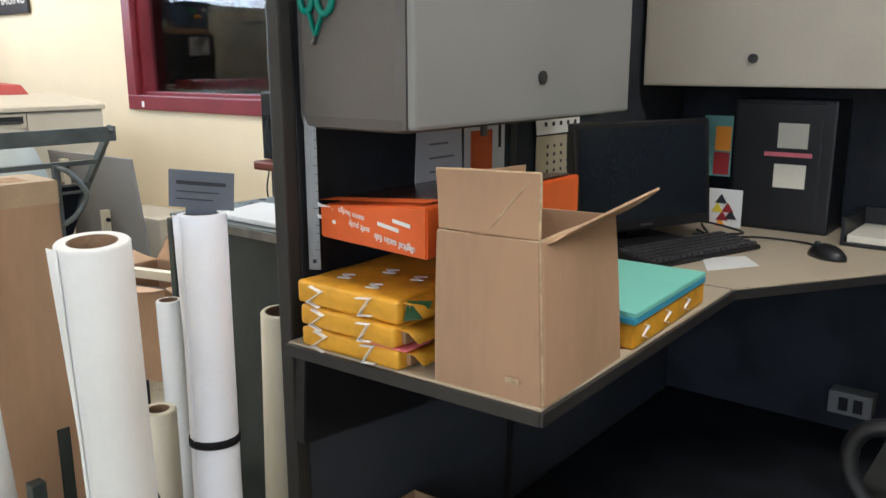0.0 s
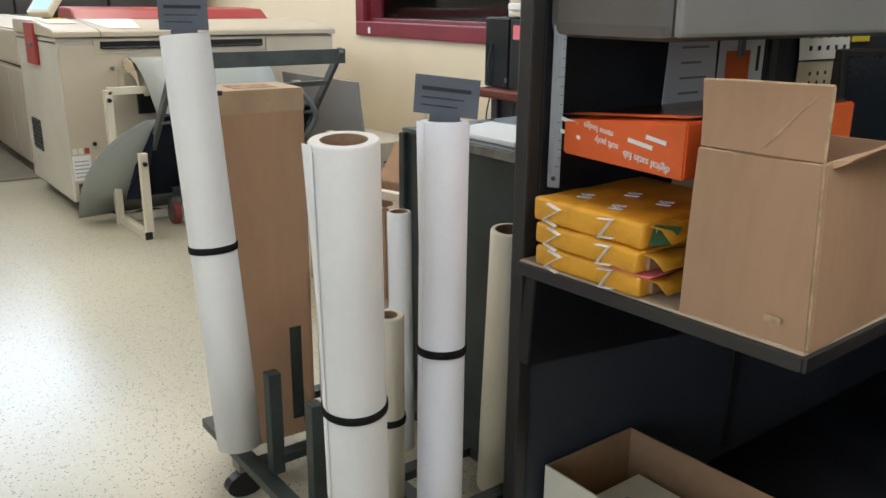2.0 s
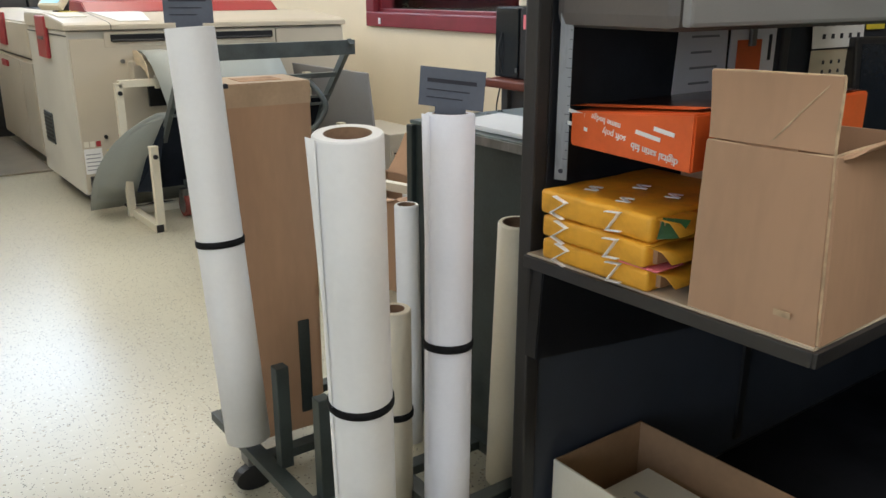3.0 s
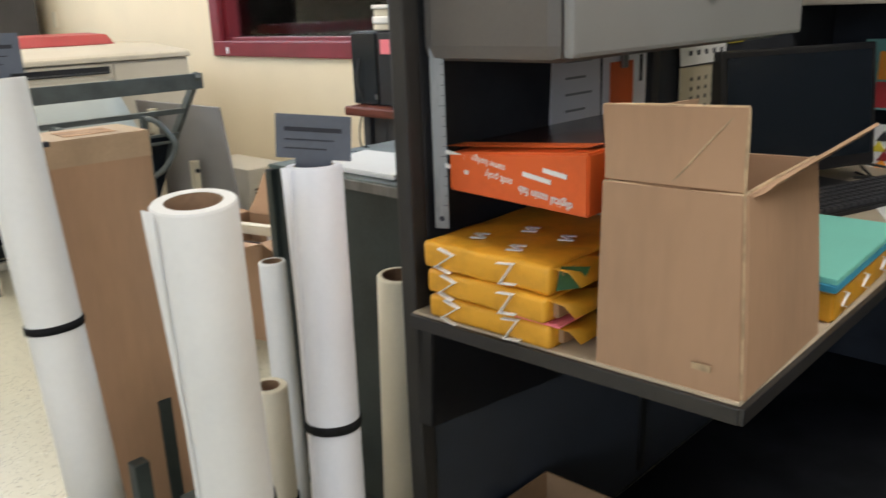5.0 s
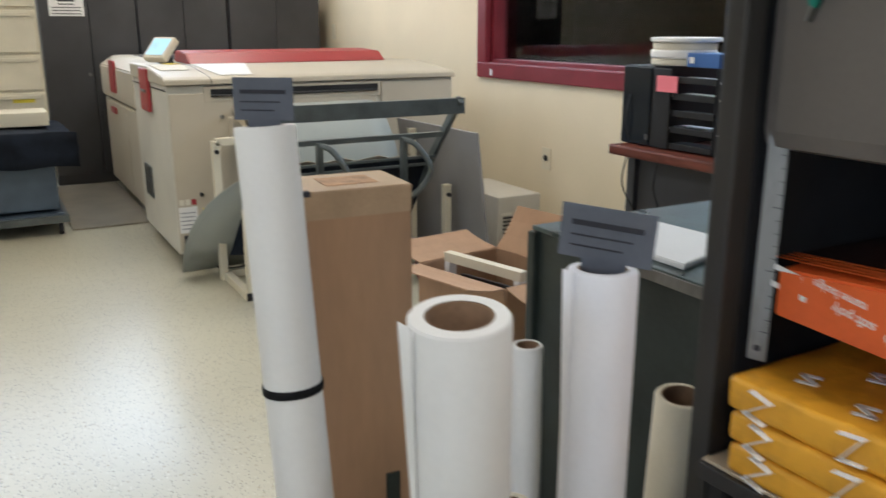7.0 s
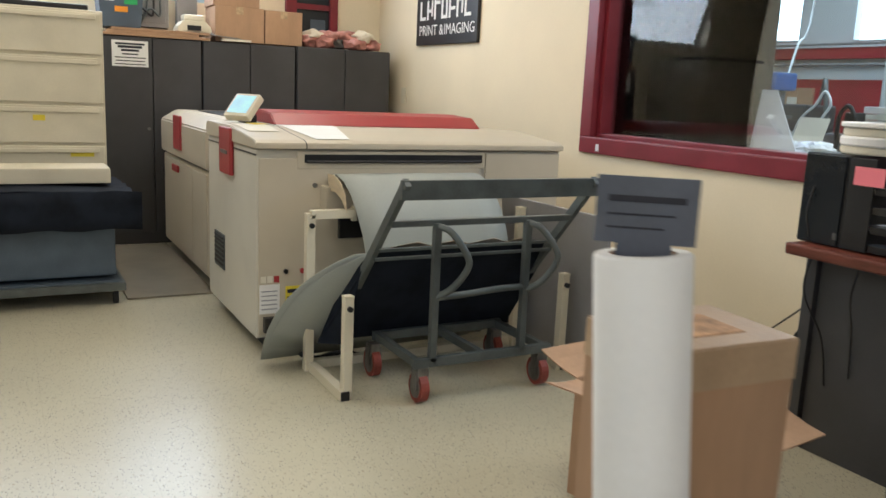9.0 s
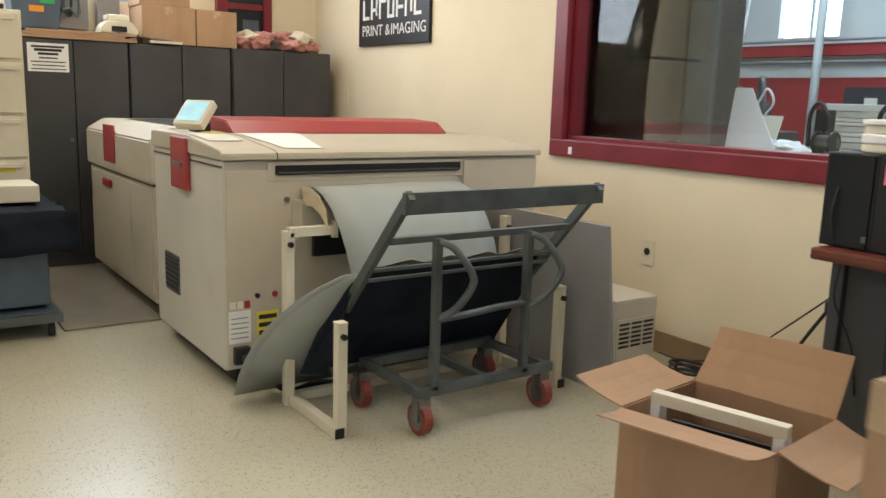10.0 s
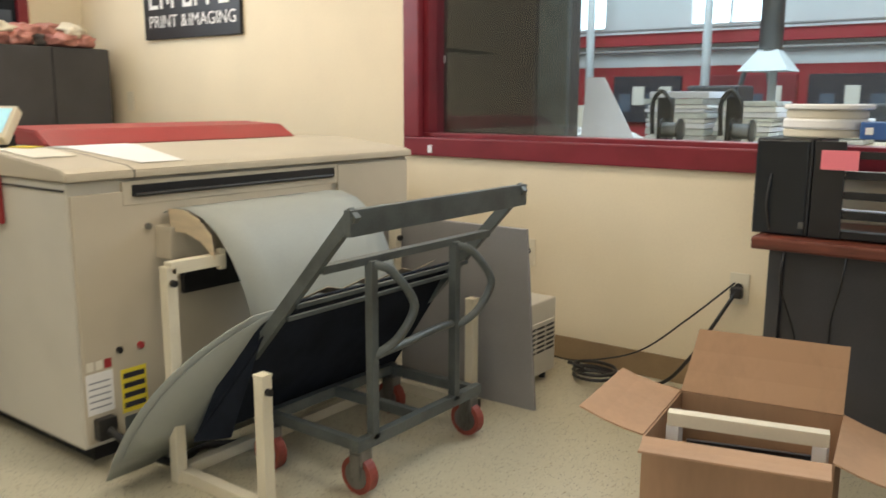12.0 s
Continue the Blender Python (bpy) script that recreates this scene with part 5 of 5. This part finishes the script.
# things pinned to the partition
pp = thing("pinned_paper", (PX, 1.67, 0.93), "white printed page pinned to the partition", "paper", by=(0, 0.03))
part("page", quad((PX + 0.004, 1.60, 0.90), (PX + 0.004, 1.765, 0.90), (PX + 0.006, 1.755, 1.135), (PX + 0.004, 1.615, 1.135), 0.001), VIOLETW, pp)
for k in range(5):
    part("text_bar", box((PX + 0.0062, 1.65, 1.10 - 0.028 * k), (PX + 0.0072, 1.73 - 0.02 * (k % 2), 1.104 - 0.028 * k), 0), GREYINK, pp)
pp = thing("pinned_folder", (PX, 1.82, 0.95), "orange-red folder and white card pinned up", "folder", by=(0, 0.033))
part("card", box((PX + 0.004, 1.765, 0.94), (PX + 0.006, 1.915, 1.135), 0), VIOLETW, pp)
part("folder", box((PX + 0.007, 1.785, 0.93), (PX + 0.010, 1.862, 1.092), 0.001), ORANGE, pp, "orange-red folder")
part("clip", box((PX + 0.010, 1.815, 1.08), (PX + 0.018, 1.832, 1.115), 0.002), STEEL, pp, "steel clip")
part("ink_mark", box((PX + 0.0062, 1.89, 1.05), (PX + 0.007, 1.90, 1.10), 0), INK, pp)
ca = thing("wall_calendar", (PX, 2.14, 0.95), "two-sheet wall calendar with grid of dates", "calendar", by=(0, 0.033))
part("upper_sheet", quad((PX + 0.012, 2.04, 1.066), (PX + 0.012, 2.245, 1.066), (PX + 0.008, 2.245, 1.145), (PX + 0.008, 2.035, 1.145), 0.001), WHITE, ca)
part("lower_sheet", box((PX + 0.008, 2.045, 0.96), (PX + 0.010, 2.26, 1.062), 0), CALTAN, ca, "tan month sheet")
part("rail", box((PX + 0.008, 2.04, 1.0625), (PX + 0.013, 2.262, 1.0655), 0), BLACK, ca)
for r in range(2):
    for c in range(5):
        part("date_mark", box((PX + 0.0125, 2.075 + 0.035 * c, 1.085 + 0.026 * r), (PX + 0.0135, 2.086 + 0.035 * c, 1.095 + 0.026 * r), 0), INK, ca)
for r in range(4):
    for c in range(5):
        part("date_mark", box((PX + 0.0102, 2.09 + 0.032 * c, 0.972 + 0.02 * r), (PX + 0.011, 2.098 + 0.032 * c, 0.98 + 0.02 * r), 0), INK, ca)
yc = thing("pinned_card", (PX, 2.33, 1.09), "dull yellow card pinned to the partition", "card")
part("card", box((PX + 0.003, 2.30, 1.10), (PX + 0.005, 2.38, 1.17), 0), YELLOWL, yc)

# computer things on the corner worktop
monitor((-1.035, 2.405, DT), 66, 0.455, 0.285, 0.04, "black flat monitor switched off on the worktop")
keyboard((-0.905, 2.36, DT), 72, 0.40, 0.14, "black keyboard on the corner worktop")
mouse((-0.62, 2.53, DT), 60, "black corded mouse on the worktop")
cd = thing("mouse_cable", (-0.8, 2.66, DT), "thin black mouse cable on the worktop", "cable")
part("cord", tube([(-0.64, 2.57, DT + 0.012), (-0.70, 2.66, DT + 0.004), (-0.82, 2.66, DT + 0.004), (-0.92, 2.60, DT + 0.004), (-1.0, 2.66, DT + 0.004)], 0.0028), BLACK, cd)
part("cord", tube([(-0.95, 2.62, DT + 0.004), (-1.0, 2.70, DT + 0.02), (-0.93, 2.74, DT + 0.004), (-0.88, 2.68, DT + 0.004), (-0.98, 2.58, DT + 0.006)], 0.0035), BLACK, cd)
nb = thing("loose_note", (-0.80, 2.30, DT), "pale paper slip beside the keyboard", "paper")
part("sheet", prism([(-0.80, 2.22), (-0.72, 2.34), (-0.78, 2.42), (-0.86, 2.34)], "z", DT + 0.0005, DT + 0.0015, 0), WHITE, nb)
og = thing("desktop_computer", (-0.82, 2.88, DT), "black computer tower with notes stuck on", "computer")
part("case", box((-0.965, 2.80, DT), (-0.688, 2.955, 1.135), 0.006), BLACK, og)
part("front_panel", box((-0.955, 2.794, DT + 0.01), (-0.72, 2.801, 1.125), 0.004), BLACK, og)
for k, (x0, z0, x1, z1, mm, lab) in enumerate(((-0.836, 1.002, -0.756, 1.071, NOTE, "cream note"), (-0.87, 0.978, -0.742, 0.990, PINK, "pink strip"), (-0.84, 0.891, -0.755, 0.957, NOTE, "cream note"))):
    part("stuck_note", box((x0, 2.790, z0), (x1, 2.793, z1), 0), mm, og, lab)
cc = thing("colour_card", (-1.0, 2.79, 0.91), "tall card with teal, orange and red panels", "card")
part("card", box((-1.045, 2.786, 0.91), (-0.962, 2.789, 1.085), 0), mat("teal_print", (0.16, 0.36, 0.34), 0.6, var=0.1), cc)
part("panel", box((-1.01, 2.7845, 0.985), (-0.965, 2.7862, 1.055), 0), ORANGEL, cc, "orange panel")
part("panel", box((-1.012, 2.7845, 0.915), (-0.966, 2.7862, 0.98), 0), RED, cc, "red panel")
cc = thing("patterned_card", (-0.965, 2.78, DT), "white card with coloured triangles", "card")
part("card", box((-1.012, 2.772, DT), (-0.915, 2.775, 0.875), 0), WHITE, cc)
for k, (x, z, mm) in enumerate(((-0.975, 0.845, INK), (-0.985, 0.818, YELLOWL), (-0.955, 0.82, RED), (-0.97, 0.795, RED), (-0.945, 0.80, INK), (-0.975, 0.775, ORANGEL))):
    part("triangle", prism([(x - 0.018, z - 0.012), (x + 0.018, z - 0.012), (x, z + 0.016)], "y", 2.7695, 2.7715, 0), mm, cc)
ly = thing("paper_tray", (-0.5, 2.85, DT), "black wire paper tray with papers", "tray")
part("base", box((-0.63, 2.70, DT), (-0.35, 2.93, DT + 0.01), 0.003), BLACK, ly)
for lo, hi in (((-0.63, 2.70, DT + 0.01), (-0.62, 2.93, DT + 0.075)), ((-0.36, 2.70, DT + 0.01), (-0.35, 2.93, DT + 0.075)), ((-0.62, 2.92, DT + 0.01), (-0.36, 2.93, DT + 0.075))):
    part("side", box(lo, hi, 0.002), BLACK, ly)
part("paper_sheaf", box((-0.615, 2.705, DT + 0.011), (-0.365, 2.91, DT + 0.03), 0.001), NOTE, ly)

# carton under the desk, and the chair
fb = thing("floor_carton", (-0.99, 1.49, 0), "open white carton of papers under the desk", "cardboard box")
a, b, c, d = (Vector(p) for p in ((-1.172, 1.372, 0.01), (-0.80, 1.372, 0.01), (-0.80, 1.62, 0.01), (-1.172, 1.61, 0.01)))
H = Vector((0, 0, 0.34))
for p, q in ((a, b), (b, c), (c, d), (d, a)):
    part("side", quad(p, q, q + H, p + H, 0.004, 2), IVORY if p == a else CARDIN, fb)
part("bottom", quad(a, b, c, d, 0.004, 1), CARDIN, fb)
part("paper_pile", box((-1.12, 1.41, 0.006), (-0.84, 1.58, 0.26), 0.002), NOTE, fb, "stack of printed papers")
part("text_bar", box((-1.08, 1.45, 0.2602), (-0.88, 1.465, 0.2606), 0), GREYINK, fb)
part("text_bar", box((-1.08, 1.49, 0.2602), (-0.92, 1.50, 0.2606), 0), GREYINK, fb)

oc2 = thing("office_chair", (-0.18, 2.12, 0), "dark office chair pushed towards the worktop", "chair")
part("seat", box((-0.40, 1.90, 0.40), (0.05, 2.36, 0.48), 0.035), GREYFAB, oc2)
part("backrest", box((0.10, 1.95, 0.55), (0.16, 2.32, 0.98), 0.03), GREYFAB, oc2)
part("back_stem", bar((0.02, 2.13, 0.42), (0.15, 2.13, 0.60), 0.05, 0.015), BLACK, oc2)
for y in (1.90, 2.37):
    part("armrest", tube([(-0.32, y, 0.42), (-0.40, y, 0.52), (-0.38, y, 0.61), (-0.25, y, 0.63), (-0.05, y, 0.62), (0.0, y, 0.5), (-0.02, y, 0.43)], 0.016), BLACK, oc2, smooth=True)
part("column", rod((-0.18, 2.13, 0.09), (-0.18, 2.13, 0.40), 0.025), BLACK, oc2)
for k in range(5):
    q = Vector((math.cos(k * 1.2566), math.sin(k * 1.2566), 0)) * 0.28
    o = Vector((-0.18, 2.13, 0))
    part("base_leg", bar(o + Vector((0, 0, 0.09)), o + q + Vector((0, 0, 0.07)), 0.035, 0.025), BLACK, oc2)
    part("caster", rod(o + q + Vector((-0.01, 0, 0.028)), o + q + Vector((0.01, 0, 0.028)), 0.028), BLACK, oc2)
ps = thing("power_strip", (-0.62, 2.6, 0.3), "pale power outlet block below the worktop", "power outlet")
part("body", box((-0.66, 2.90, 0.22), (-0.54, 2.963, 0.29), 0.006), BINGREY, ps)
part("socket", box((-0.63, 2.896, 0.235), (-0.605, 2.901, 0.275), 0), BLACK, ps)
part("socket", box((-0.59, 2.896, 0.235), (-0.565, 2.901, 0.275), 0), BLACK, ps)

# ---- workshop seen through the window ----
structure("workshop_floor", box((-11, 3.31, -0.1), (3.0, 8.2, 0.0), 0), CONC, "grey concrete workshop floor", "floor")
structure("workshop_ceiling", box((-11, 3.31, 3.8), (3.0, 8.2, 3.9), 0), WORKW, "white workshop ceiling", "ceiling")
bm = box((-11, 8.0, 1.41), (3.0, 8.15, 1.80), 0)
box((-11, 8.0, 2.5), (3.0, 8.15, 3.8), 0, None, bm)
for x0, x1 in ((-11, -8.2), (-7.4, -6.75), (-6.1, -5.2), (-4.5, -3.4), (-2.7, 3.0)):
    box((x0, 8.0, 1.80), (x1, 8.15, 2.5), 0, None, bm)
structure("workshop_wall_north", bm, WORKW, "white upper workshop wall with high windows", "wall")
structure("workshop_wall_lower", box((-11, 7.98, 0), (3.0, 8.15, 1.41), 0), WSRED, "dark red lower workshop wall", "wall")
structure("workshop_wall_west", box((-11.1, 3.31, 0), (-11, 8.2, 3.8), 0), WORKW, "white workshop side wall", "wall")
structure("workshop_wall_east", box((3.0, 3.31, 0), (3.1, 8.2, 3.8), 0), WORKW, "white workshop side wall", "wall")
for x0, x1 in ((-8.2, -7.4), (-6.75, -6.1), (-5.2, -4.5), (-3.4, -2.7)):
    w = thing("window_3", (x0, 8.0, 1.8), "high daylit workshop window", "window", kind="structure")
    part("pane", box((x0, 8.10, 1.80), (x1, 8.11, 2.5), 0), DAY, w, "bright daylight pane")
    part("window_frame", box((x0, 7.99, 1.785), (x1, 8.10, 1.80), 0), WORKW, w)
    part("glazing_bar", box(((x0 + x1) / 2 - 0.015, 8.05, 1.80), ((x0 + x1) / 2 + 0.015, 8.10, 2.5), 0), WORKW, w)
bmn = thing("red_beam", (-4, 7.9, 1.6), "red steel beam along the workshop wall", "beam")
part("beam", box((-11, 7.86, 1.59), (3.0, 7.97, 1.70), 0.004), WSRED, bmn)
for x in (-9.2, -6.05, -4.9, -1.8):
    c = thing("steel_column", (x, 7.6, 0), "white steel workshop column", "column", "workshop columns")
    part("shaft", rod((x, 7.6, 0), (x, 7.6, 3.8), 0.04), WORKW, c, smooth=True)
for x, w, mm in ((-7.6, 0.5, CARD), (-5.6, 0.35, INK), (-4.6, 0.4, MAROON), (-3.6, 0.5, INK), (-2.4, 0.5, CARD)):
    c = thing("pinboard", (x, 7.97, 0.9), "board hung on the workshop wall", "board", "workshop boards")
    part("board", box((x - w, 7.94, 0.85), (x + w, 7.979, 1.30), 0.004), mm, c)
    for k in range(4):
        part("sheet", box((x - w * 0.8 + 0.4 * w * k, 7.93, 0.95 + 0.07 * (k % 2)), (x - w * 0.8 + 0.4 * w * k + 0.12, 7.939, 1.13 + 0.07 * (k % 2)), 0), NOTE if k % 2 else BLUEGREY, c)
lk = thing("tall_locker", (-4.5, 3.8, 0), "brown-grey metal locker with louvres", "locker")
part("body", box((-5.0, 3.60, 0.0), (-4.29, 4.05, 1.95), 0.008), LOCKER, lk)
part("side_door", box((-4.28, 3.61, 0.02), (-4.125, 3.64, 1.95), 0.006), GUN, lk, "dark open door edge")
for z in (0.92, 1.16, 1.42):
    for k in range(6):
        part("louvre", box((-4.95, 3.594, z + 0.018 * k), (-4.85, 3.601, z + 0.007 + 0.018 * k), 0), BINGREY, lk)
part("label", box((-4.93, 3.595, 1.25), (-4.82, 3.5995, 1.285), 0), WHITE, lk, "white paper label")
sl = thing("side_shelving", (-5.1, 3.8, 0), "dark cluttered shelving beside the locker", "shelf")
for x in (-5.5, -4.93):
    part("upright", box((x - 0.12, 3.62, 0), (x - 0.09, 4.1, 1.8), 0.003), GUN, sl)
for k in range(5):
    part("shelf", box((-5.59, 3.62, 0.3 + 0.35 * k), (-5.05, 4.1, 0.33 + 0.35 * k), 0.003), GUN, sl)
    part("stock", box((-5.5, 3.68, 0.33 + 0.35 * k), (-5.08, 4.0, 0.52 + 0.35 * k), 0.01), (CHAR, BINEND, WSRED, CHAR, GUN)[k], sl)
bt = thing("workshop_bench", (-2.6, 4.4, 0), "long workshop bench with pale top", "bench")
part("benchtop", box((-4.08, 3.7, 0.80), (-0.4, 5.2, 0.845), 0.006), PALE, bt)
part("front_rail", box((-4.05, 3.68, 0.72), (-0.4, 3.70, 0.80), 0.003), GREENST, bt)
for x in (-4.0, -2.3, -0.5):
    for y in (3.75, 5.1):
        part("leg", box((x - 0.04, y - 0.04, 0.0), (x + 0.04, y + 0.04, 0.80), 0.004), GREENST, bt)
rb = thing("slanted_board", (-4.0, 3.75, 0.845), "shiny pale board leaning behind the window", "board")
part("sheet", quad((-4.10, 3.72, 0.846), (-3.80, 3.72, 0.846), (-4.01, 3.77, 1.17), (-4.10, 3.77, 1.17), 0.006), VIOLETW, rb)
random.seed(11)
for x, y, n, w in ((-4.0, 4.78, 9, 0.34), (-3.62, 4.8, 8, 0.30), (-3.2, 4.9, 4, 0.3), (-2.6, 4.6, 7, 0.32), (-2.1, 4.5, 5, 0.3), (-1.6, 4.6, 8, 0.3)):
    s = thing("paper_stack", (x, y, 0.846), "stack of wrapped white paper on the bench", "paper stack", "stacks on the bench")
    z = 0.846
    for k in range(n):
        h = random.uniform(0.02, 0.04)
        dx = random.uniform(-0.02, 0.02)
        part("bundle", box((x - w / 2 + dx, y - 0.15, z), (x + w / 2 + dx, y + 0.15, z + h - 0.003), 0.006), (WHITE, CLEAR, VIOLETW)[k % 3], s)
        z += h
for x in (-3.86, -3.52):
    s = thing("wire_stitcher", (x, 4.1, 0.846), "black stitching head with wire spool", "machine", "stitching heads")
    part("stem", box((x - 0.03, 4.12, 0.846), (x + 0.03, 4.2, 1.08), 0.006), BLACK, s)
    part("arch", tube([(x - 0.04, 4.1, 0.9), (x - 0.045, 4.1, 1.05), (x, 4.1, 1.11), (x + 0.045, 4.1, 1.05), (x + 0.045, 4.1, 0.98)], 0.011), BLACK, s, smooth=True)
    part("spool", rod((x + 0.02, 4.08, 0.925), (x + 0.12, 4.05, 0.925), 0.035, 20), STEEL, s, "bright wire spool")
    for q in (0.02, 0.12):
        part("flange", rod((x + q - 0.004, 4.08 - 0.3 * (q - 0.02), 0.925), (x + q + 0.004, 4.08 - 0.3 * (q - 0.02), 0.925), 0.055, 20), BLACK, s)
    part("foot", box((x - 0.12, 4.0, 0.846), (x + 0.18, 4.15, 0.87), 0.004), GREENST, s)
for x, y, w, h, mm in ((-7.4, 6.6, 0.35, 1.2, GUN), (-5.95, 6.5, 0.3, 1.12, CHAR), (-4.4, 6.7, 0.5, 1.18, WORKW), (-3.2, 6.7, 0.45, 1.05, CHAR), (-2.0, 6.6, 0.5, 1.2, BINGREY), (-8.6, 6.6, 0.5, 1.1, CHAR)):
    s = thing("workshop_machine", (x, y, 0), "finishing machine standing in the workshop", "machine", "workshop machines")
    part("body", box((x - w, y - 0.3, 0), (x + w, y + 0.3, h * 0.8), 0.02), mm, s)
    part("head", box((x - w * 0.5, y - 0.2, h * 0.8), (x + w * 0.3, y + 0.2, h), 0.02), CHAR, s)
    part("panel", box((x - w * 0.4, y - 0.31, h * 0.5), (x + w * 0.1, y - 0.30, h * 0.72), 0), BLACK, s)
    part("arm", tube([(x + w * 0.2, y, h), (x + w * 0.3, y, h + 0.15), (x + w * 0.6, y - 0.1, h + 0.18), (x + w * 0.8, y - 0.1, h * 0.8)], 0.02), GUN, s, smooth=True)
    part("sheet_pile", box((x - w * 0.9, y - 0.28, h * 0.8), (x - w * 0.55, y + 0.1, h * 0.8 + 0.08), 0.003), WHITE, s)
hd = thing("extraction_hood", (-3.98, 6.3, 0), "grey sheet metal hood and duct", "duct")
part("hood", lathe((-3.98, 6.3, 1.27), (-3.98, 6.3, 1.42), [(0.24, 0), (0.09, 1)], 4), WORKW, hd)
part("duct", rod((-3.98, 6.3, 1.42), (-3.98, 6.3, 3.79), 0.08), STEEL, hd, smooth=True)
part("leg", rod((-3.98, 6.4, 0.0), (-3.98, 6.4, 1.3), 0.03), WORKW, hd)
b3 = thing("side_bench", (-4.9, 4.75, 0), "pale side bench holding crumpled paper", "bench")
part("benchtop", box((-5.6, 4.25, 0.78), (-4.1, 5.2, 0.82), 0.006), PALE, b3)
for x in (-5.5, -4.2):
    for y in (4.32, 5.12):
        part("leg", box((x - 0.03, y - 0.03, 0.0), (x + 0.03, y + 0.03, 0.78), 0.004), GREENST, b3)
random.seed(21)
for k in range(7):
    c = Vector((-4.62 + 0.12 * (k % 4), 4.5 + 0.12 * (k // 4), 0.822))
    q = thing("crumpled_paper", c, "crumpled white waste paper on the side bench", "paper", "waste paper")
    bm = bmesh.new()
    bmesh.ops.create_icosphere(bm, subdivisions=3, radius=1)
    for v in bm.verts:
        n = noise.fractal(v.co * 2.4 + c * 7, 0.7, 2.3, 4)
        w = v.co * (1 + 0.5 * n)
        v.co = c + Vector((w.x * 0.11, w.y * 0.09, max(0, w.z + 0.5) * 0.05))
    part("wad", bm, (WHITE, CLEAR, VIOLETW)[k % 3], q)
bp_ = thing("kraft_panel", (-4.75, 5.0, 0.82), "tan card panel standing on the side bench", "board")
part("panel", quad((-4.95, 5.05, 0.82), (-4.70, 5.02, 0.82), (-4.70, 5.10, 1.03), (-4.95, 5.13, 1.03), 0.006), NOTE, bp_)
dr = thing("drill_press", (-5.9, 6.0, 0), "blue bench drill on a dark pedestal", "machine")
part("pedestal", box((-6.05, 5.85, 0), (-5.75, 6.15, 0.85), 0.01), CHAR, dr)
part("column", rod((-5.9, 6.05, 0.85), (-5.9, 6.05, 1.35), 0.03), STEEL, dr, smooth=True)
part("head", box((-6.0, 5.85, 1.22), (-5.8, 6.1, 1.36), 0.02), BLUEL, dr, "blue motor head")
part("table", box((-6.03, 5.82, 1.0), (-5.77, 6.05, 1.03), 0.004), GUN, dr)
part("cord", tube([(-5.9, 6.1, 1.36), (-5.92, 6.2, 1.6), (-5.9, 6.3, 1.9), (-5.9, 6.4, 3.78)], 0.01), WORKW, dr)
hose = thing("air_hose", (-5.3, 6.05, 0), "white air hose looped at the drill", "hose")
part("hose", tube([(-5.74, 5.95, 0.5), (-5.6, 5.9, 0.95), (-5.45, 5.9, 1.12), (-5.38, 5.9, 1.22), (-5.32, 5.9, 1.12), (-5.40, 5.9, 0.95), (-5.36, 5.9, 0.5), (-5.36, 5.9, 0.02)], 0.010), WORKW, hose, smooth=True)
pi_ = thing("wall_pipe", (-4, 7.8, 1.52), "thin grey pipe along the workshop wall", "pipe")
part("pipe", rod((-11, 7.82, 1.53), (3.0, 7.82, 1.53), 0.015), BINGREY, pi_)
part("pipe", rod((-11, 7.82, 1.73), (3.0, 7.82, 1.73), 0.012), BINGREY, pi_)
